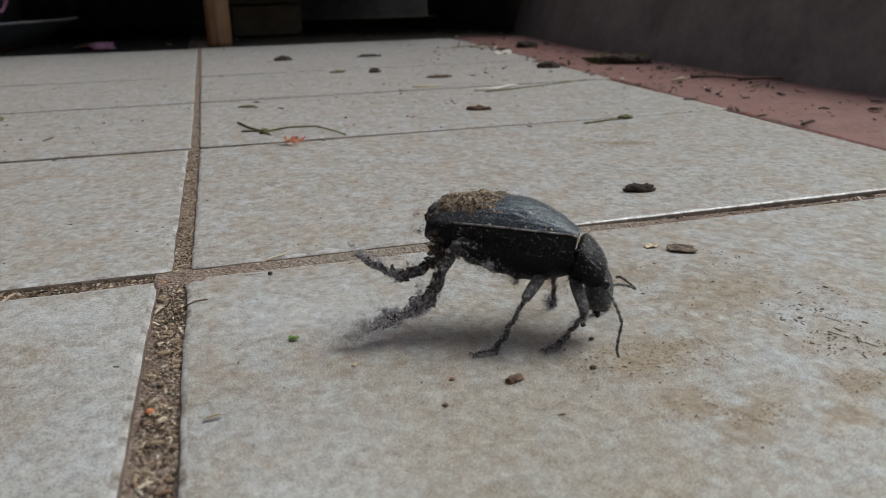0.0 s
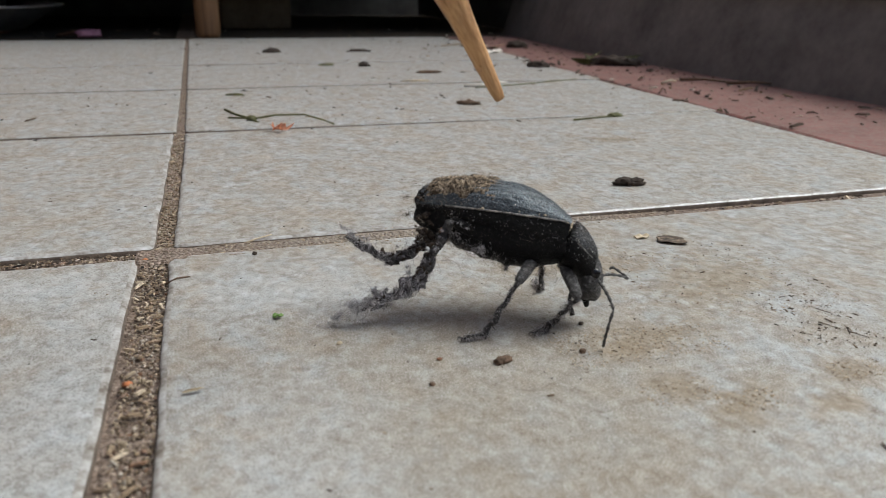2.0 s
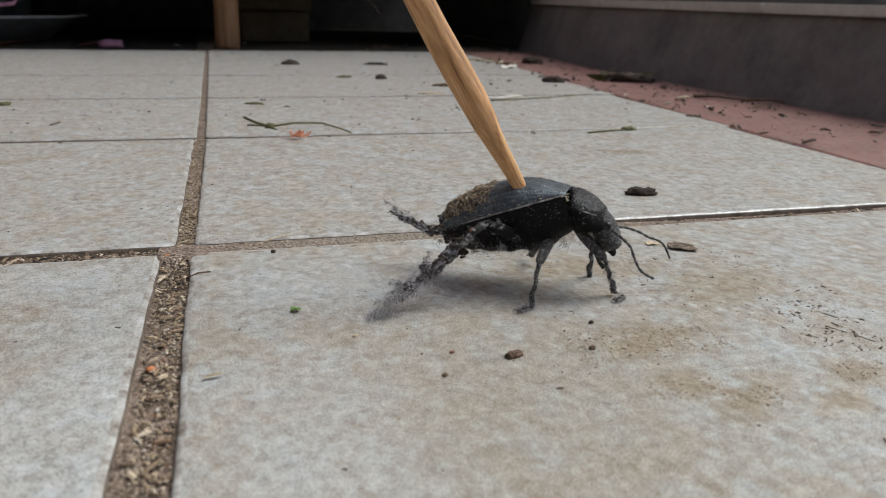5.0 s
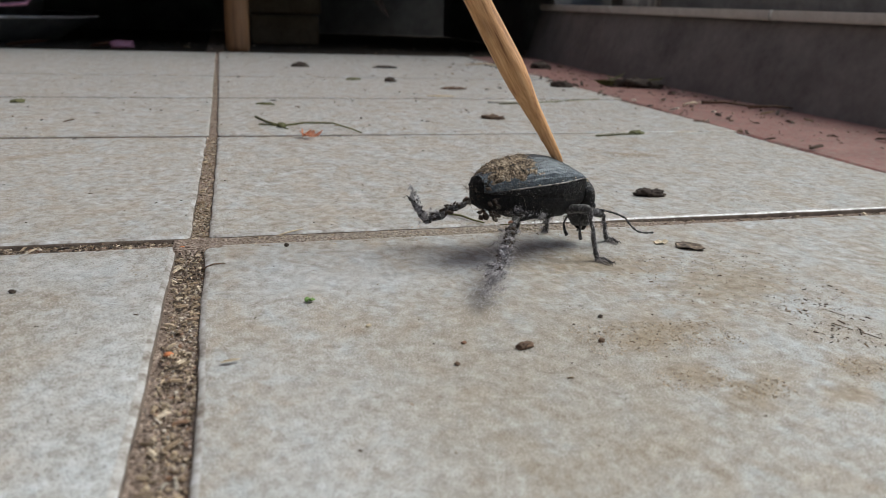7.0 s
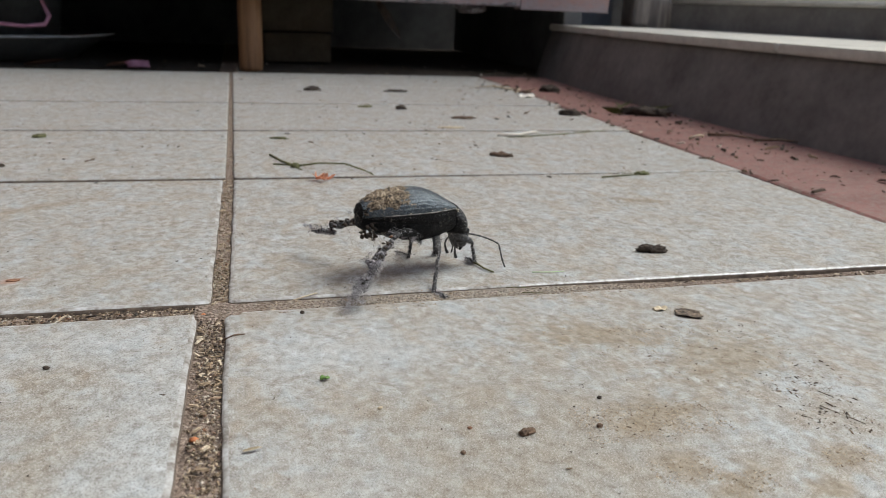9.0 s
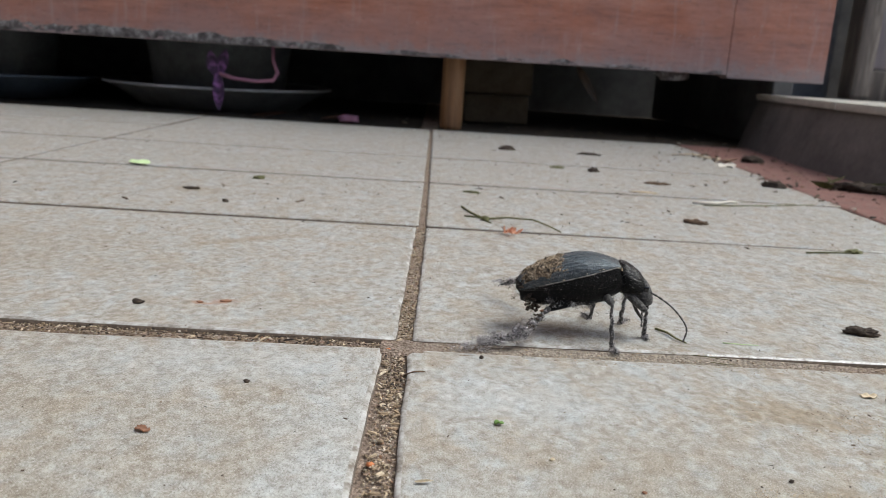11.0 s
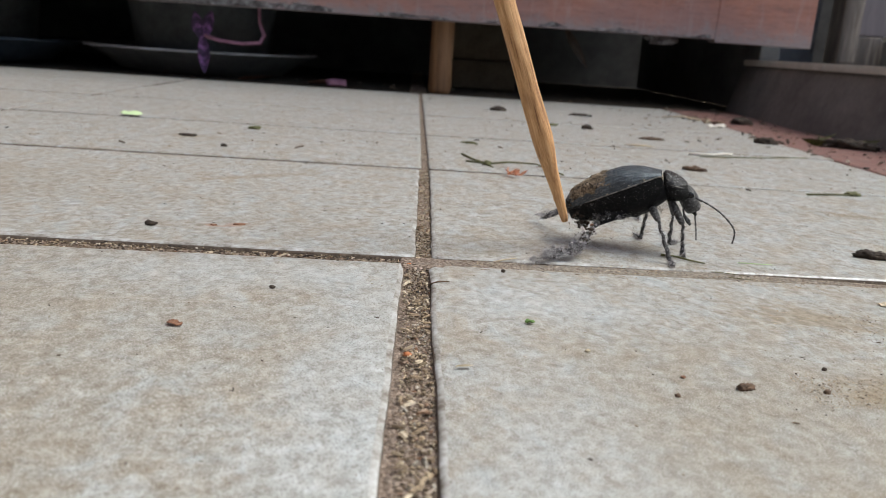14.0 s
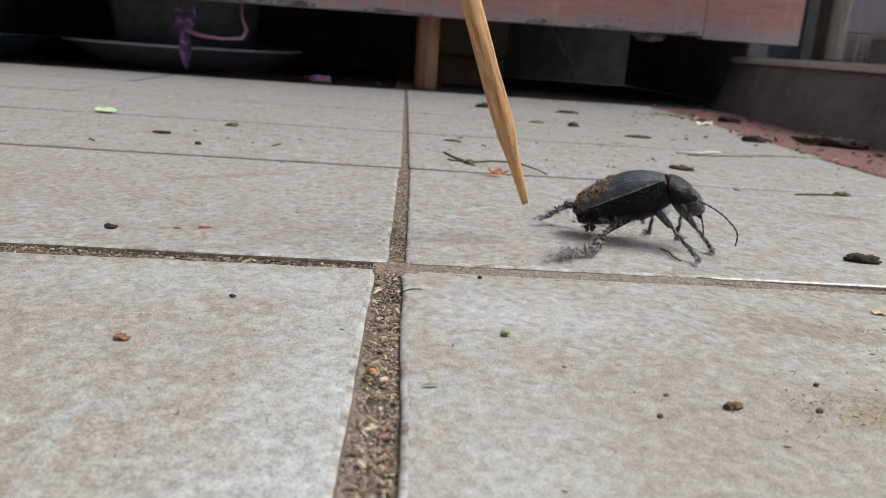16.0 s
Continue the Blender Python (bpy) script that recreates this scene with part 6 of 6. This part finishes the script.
HIND_LEFT = [
    (0, 5.53, -4.7, 1.52, 4.28, -4.75, 1.03, 3.48, -4.45, 1.45),
    (2, 5.56, -4.63, 1.49, 4.37, -4.52, 0.86, 3.57, -4.25, 1.29),
    (2.5, 5.57, -4.64, 1.51, 4.38, -4.52, 0.88, 3.57, -4.25, 1.29),
    (3, 5.87, -4.84, 1.72, 4.56, -4.55, 1.56, 4.05, -3.75, 1.54),
    (3.5, 5.85, -4.83, 1.49, 4.52, -4.9, 1.32, 3.95, -4.3, 1.3),
    (4, 6.0, -4.65, 1.42, 5.38, -3.55, 0.95, 4.71, -2.93, 1.22),
    (4.2, 6.23, -4.24, 1.44, 5.54, -3.17, 0.97, 4.91, -2.51, 1.24),
    (6.3, 6.64, -1.92, 1.07, 5.41, -1.73, 0.56, 4.89, -2.35, 1.07),
    (6.5, 7.02, -0.76, 1.19, 5.77, -0.55, 0.73, 5.16, -1.14, 1.17),
    (7, 6.47, -1.58, 1.21, 5.25, -1.44, 0.64, 4.74, -1.88, 1.31),
    (7.5, 6.08, 0.11, 1.41, 5.08, 0.09, 0.51, 4.32, 0.66, 0.59),
    (8, 3.52, 1.5, 1.49, 2.66, 2.17, 0.69, 2.49, 3.05, 0.38),
    (8.2, 4.11, 2.04, 1.35, 3.23, 2.89, 0.78, 3.05, 3.77, 0.47),
    (10.3, 4.33, 2.88, 1.27, 3.42, 3.83, 0.96, 2.72, 3.19, 1.06),
    (10.5, 4.24, 2.95, 1.1, 3.4, 3.99, 0.89, 2.84, 4.62, 0.46),
    (11, 4.03, 2.45, 0.91, 3.47, 3.69, 0.87, 2.88, 4.31, 0.47),
    (11.5, 4.42, 3.32, 0.96, 3.46, 4.2, 0.62, 2.94, 4.95, 0.37),
    (12, 4.38, 3.22, 1.05, 3.59, 4.23, 0.62, 3.08, 4.99, 0.38),
    (12.5, 4.34, 3.32, 1.26, 3.5, 4.35, 1.01, 2.75, 3.77, 0.99),
    (13, 5.29, 3.61, 1.1, 4.26, 4.47, 0.96, 3.46, 3.97, 0.86),
    (13.5, 5.32, 3.44, 1.27, 4.36, 4.29, 0.85, 3.64, 3.69, 0.75),
    (14, 5.22, 3.32, 1.13, 4.26, 4.12, 0.6, 3.89, 4.89, 0.19),
    (14.5, 6.07, 4.14, 1.09, 5.14, 4.97, 0.56, 4.71, 5.71, 0.14),
    (15, 5.46, 3.63, 0.89, 4.61, 4.63, 0.57, 4.09, 5.31, 0.15),
    (15.5, 5.84, 3.33, 1.5, 4.84, 3.87, 0.78, 4.09, 3.35, 0.52),
    (16, 6.35, 4.69, 0.94, 5.26, 5.42, 0.62, 4.49, 5.07, 0.2),
]
FEET_MID_LEFT = [
    (0, 7.45, -4.42, 0.06),
    (2, 7.42, -4.35, 0.06),
    (2.5, 7.42, -4.35, 0.06),
    (3, 7.50, -2.75, 0.06),
    (3.5, 7.50, -2.75, 0.06),
    (4, 7.55, -2.70, 0.06),
    (4.2, 7.70, -2.60, 0.06),
    (6.3, 8.22, -1.42, 0.06),
    (6.5, 8.38, -0.03, 0.06),
    (7, 7.50, -0.64, 0.06),
    (7.5, 7.01, 1.20, 0.06),
    (8, 4.35, 2.46, 0.06),
    (8.2, 5.01, 3.30, 0.06),
    (10.3, 5.72, 3.17, 0.06),
    (10.5, 5.64, 3.24, 0.06),
    (11, 5.30, 3.05, 0.06),
    (11.5, 5.83, 3.51, 0.06),
    (12, 5.78, 3.47, 0.06),
    (12.5, 5.62, 3.83, 0.06),
    (13, 6.71, 3.86, 0.06),
    (13.5, 6.76, 3.86, 0.06),
    (14, 6.66, 3.79, 0.06),
    (14.5, 7.54, 4.56, 0.06),
    (15, 6.83, 4.09, 0.06),
    (15.5, 6.89, 4.31, 0.06),
    (16, 7.79, 5.01, 0.06),
]
FEET_FRONT_LEFT = [
    (0, 8.32, -5.30, 0.06),
    (2, 8.32, -5.20, 0.06),
    (2.5, 8.32, -5.20, 0.06),
    (3, 8.60, -5.55, 0.06),
    (3.5, 8.58, -5.57, 0.06),
    (4, 8.67, -5.37, 0.06),
    (4.2, 8.74, -4.95, 0.06),
    (6.3, 9.24, -2.12, 0.06),
    (6.5, 9.59, -0.31, 0.06),
    (7, 8.73, -0.50, 0.06),
    (7.5, 8.20, 1.54, 0.06),
    (8, 5.55, 2.75, 0.06),
    (8.2, 6.20, 3.62, 0.06),
    (10.3, 6.80, 2.57, 0.06),
    (10.5, 6.70, 2.60, 0.06),
    (11, 6.48, 2.66, 0.06),
    (11.5, 6.84, 2.80, 0.06),
    (12, 6.81, 2.80, 0.06),
    (12.5, 6.76, 3.36, 0.06),
    (13, 7.73, 3.16, 0.06),
    (13.5, 7.81, 3.20, 0.06),
    (14, 7.72, 3.15, 0.06),
    (14.5, 8.58, 3.89, 0.06),
    (15, 7.87, 3.43, 0.06),
    (15.5, 8.12, 4.22, 0.06),
    (16, 8.80, 4.29, 0.06),
]
STICK = [
    (1.3, 6.60, -4.70, 6.28, -0.565, -0.443, 0.696),
    (1.5, 6.60, -4.99, 5.46, -0.537, -0.425, 0.729),
    (2, 6.11, -5.35, 4.00, -0.496, -0.090, 0.864),
    (2.5, 6.12, -5.75, 3.19, -0.526, 0.094, 0.845),
    (3, 5.81, -5.16, 4.88, -0.618, -0.472, 0.629),
    (3.5, 6.54, -5.39, 2.72, -0.534, 0.135, 0.835),
    (4, 6.24, -5.12, 2.54, -0.530, 0.141, 0.836),
    (4.2, 6.44, -4.74, 2.38, -0.487, 0.128, 0.864),
    (6.3, 7.34, -4.33, 1.38, -0.494, 0.183, 0.850),
    (6.5, 8.64, -1.91, 3.26, -0.562, -0.030, 0.827),
    (7, 8.25, -2.17, 2.14, -0.504, 0.084, 0.860),
    (7.5, 9.15, -1.66, 1.25, -0.472, 0.132, 0.872),
    (8, 3.85, -0.47, 1.45, -0.498, 0.115, 0.860),
    (8.2, 4.52, 1.87, 3.45, -0.470, -0.213, 0.857),
    (8.5, 4.74, 3.31, 8.35, -0.508, -0.305, 0.806),
    (9.4, 4.23, 6.74, 20.13, -0.444, -0.330, 0.833),
    (10.4, 3.00, 8.03, 26.09, -0.371, -0.454, 0.810),
    (11, 1.00, 4.15, 15.09, -0.270, -0.470, 0.840),
    (11.15, 1.33, 2.99, 9.42, -0.287, -0.518, 0.806),
    (11.3, 1.60, 2.00, 4.39, -0.281, -0.189, 0.941),
    (11.5, 1.58, 1.36, 0.58, -0.332, 0.002, 0.943),
    (11.7, 2.89, 1.56, 1.52, -0.281, -0.028, 0.959),
    (12, 3.82, 2.32, 1.78, -0.357, -0.040, 0.933),
    (12.5, 4.16, 1.96, 2.60, -0.355, -0.079, 0.932),
    (13, 5.88, 2.77, 2.17, -0.355, -0.061, 0.933),
    (13.5, 3.89, 2.12, 2.35, -0.364, -0.078, 0.928),
    (14, 3.96, 1.64, 0.84, -0.357, 0.006, 0.934),
    (14.5, 4.61, 2.60, 1.46, -0.382, -0.031, 0.923),
    (15, 3.46, 2.18, 1.49, -0.367, -0.026, 0.930),
    (15.5, 4.42, 1.98, 0.86, -0.356, 0.008, 0.934),
    (16, 3.61, 3.17, 1.08, -0.349, -0.010, 0.937),
]

ANTENNA = {
    -1: [(0.0, -17, 50, 51, -48), (2.5, -18, 51, 47, -38), (3.0, -20, 45, 48, -46), (4.0, -11, 41, 37, -36), (4.2, -14, 42, 38, -42), (6.3, -38, 60, 46, -98), (6.5, -40, 63, 47, -105), (7.0, -37, 65, 46, -146), (7.5, -12, 67, 60, -150),
         (8.0, -34, 72, 51, -122), (8.2, -54, 46, 30, -145), (9.2, -24, 22, 14, -72), (10.3, 2, 0, 0, 0), (13.0, 3, 0, 0, 0), (16.0, 4, 0, 0, 0)],
    1: [(0.0, -41, 39, -80, 77), (2.5, -47, 32, -80, 79), (3.0, -44, 39, -74, 80), (4.0, -33, 50, -46, 7), (4.2, -30, 48, -40, 6), (6.3, 0, 15, 0, 10), (8.2, -2, 25, 10, 0), (10.3, 4, 60, 10, 0), (13.0, 6, 70, 10, 0), (16.0, 6, 70, 10, 0)],
}

TWIG = [(0.0, 6.95, 0.95, -57), (7.5, 6.95, 0.75, -57), (8.0, 7.3, 0.85, -38), (8.2, 7.4, 2.1, -70), (10.3, 7.5, 1.5, -66), (12.5, 7.52, 1.6, -64), (14.0, 7.3, 1.2, -35), (15.0, 7.95, 2.05, -64), (15.5, 7.7, 2.2, -85), (16.0, 7.7, 2.2, -85)]
HIND = {"hind_right": HIND_RIGHT, "hind_left": HIND_LEFT}
FEET = {"mid_right": FEET_MID_RIGHT, "front_right": FEET_FRONT_RIGHT, "mid_left": FEET_MID_LEFT, "front_left": FEET_FRONT_LEFT}


def axes(origin, x, z_hint):
    """A pose at origin with +x along x and +z near z_hint."""
    x = x.normalized()
    z = (z_hint - x * z_hint.dot(x)).normalized()
    y = z.cross(x)
    m = Matrix((x, y, z)).transposed().to_4x4()
    m.translation = origin
    return m


def hind_rows(name):
    """The same for a hind leg, whose knee, ankle and toe are given."""
    hip = Vector(LEGS[name]["hip"])
    rows = ([], [], [])
    for (t, *b), (_, *p) in zip(BEETLE, HIND[name]):
        into = pose(*b).inverted()
        knee, ankle, toe = (into @ Vector(p[i:i + 3]) for i in (0, 3, 6))
        up = into.to_3x3() @ Vector((0, 0, 1))
        tm, sm, fm = axes(hip, knee - hip, up), axes(knee, ankle - knee, up), axes(ankle, toe - ankle, up)
        for out, m in zip(rows, (tm, tm.inverted() @ sm, fm)):
            m = m.copy()
            m.translation = m.translation * CM
            out.append((t, m))
    return rows


def limb_rows(name):
    """Poses of the thigh and the foot (in the beetle) and of the shin (in the thigh) that set the foot where it stands."""
    d = LEGS[name]
    hip, L, S = Vector(d["hip"]), d["thigh"], d["shin"]
    rows = ([], [], [])
    for (t, *b), (_, *spot) in zip(BEETLE, FEET[name]):
        body = pose(*b)
        back = body.to_3x3().inverted()
        toe = Matrix.Rotation(radians(b[5]), 3, "Z") @ Vector(d["early"] if t < 5 else d["late"]).normalized()
        ankle = Vector(spot) - toe * d["foot"] * 0.9
        f = body.inverted() @ ankle
        v = f - hip
        dist = min(max(v.length, abs(S - L) + 0.05), L + S - 0.01)
        u = v.normalized()
        f = hip + u * dist
        a = (L * L - S * S + dist * dist) / (2 * dist)
        h = math.sqrt(max(L * L - a * a, 0.0))
        pole = Vector(d["knee"])
        pole = (pole - u * pole.dot(u)).normalized()
        knee = hip + u * a + pole * h
        tm = axes(hip, knee - hip, pole)
        sm = axes(knee, f - knee, back @ toe)
        fm = axes(f, back @ toe, back @ Vector((0, 0, 1)))
        for out, m in zip(rows, (tm, tm.inverted() @ sm, fm)):
            m = m.copy()
            m.translation = m.translation * CM
            out.append((t, m))
    return rows


def motions():
    walk(beetle, [(t, pose(x * CM, y * CM, z * CM, rx, ry, rz)) for t, x, y, z, rx, ry, rz in BEETLE])
    for name, pieces in LEG_PARTS.items():
        for piece, steps_of in zip(pieces, hind_rows(name) if name in HIND else limb_rows(name)):
            walk(piece, steps_of)
    rows = []
    for t, x, y, z, ux, uy, uz in STICK:
        m = Vector((ux, uy, uz)).to_track_quat("Z", "Y").to_matrix().to_4x4()
        m.translation = Vector((x, y, z)) * CM
        rows.append((t, m))
    rows = [(0.0, rows[0][1])] + rows
    walk(stick, rows)
    for side, (ob, tip, bend) in ANTENNAE.items():
        walk(ob, [(t, pose(1.80 * CM, side * 0.22 * CM, -0.45 * CM, 0, dy, dz * side)) for t, dy, dz, _, _ in ANTENNA[side]])
        walk(tip, [(t, pose(bend.x * CM, bend.y * CM, bend.z * CM, 0, curl, back)) for t, _, _, curl, back in ANTENNA[side]])
    walk(shoved, [(t, pose(x * CM, y * CM, 0, 0, 0, rz)) for t, x, y, rz in TWIG])



motions()
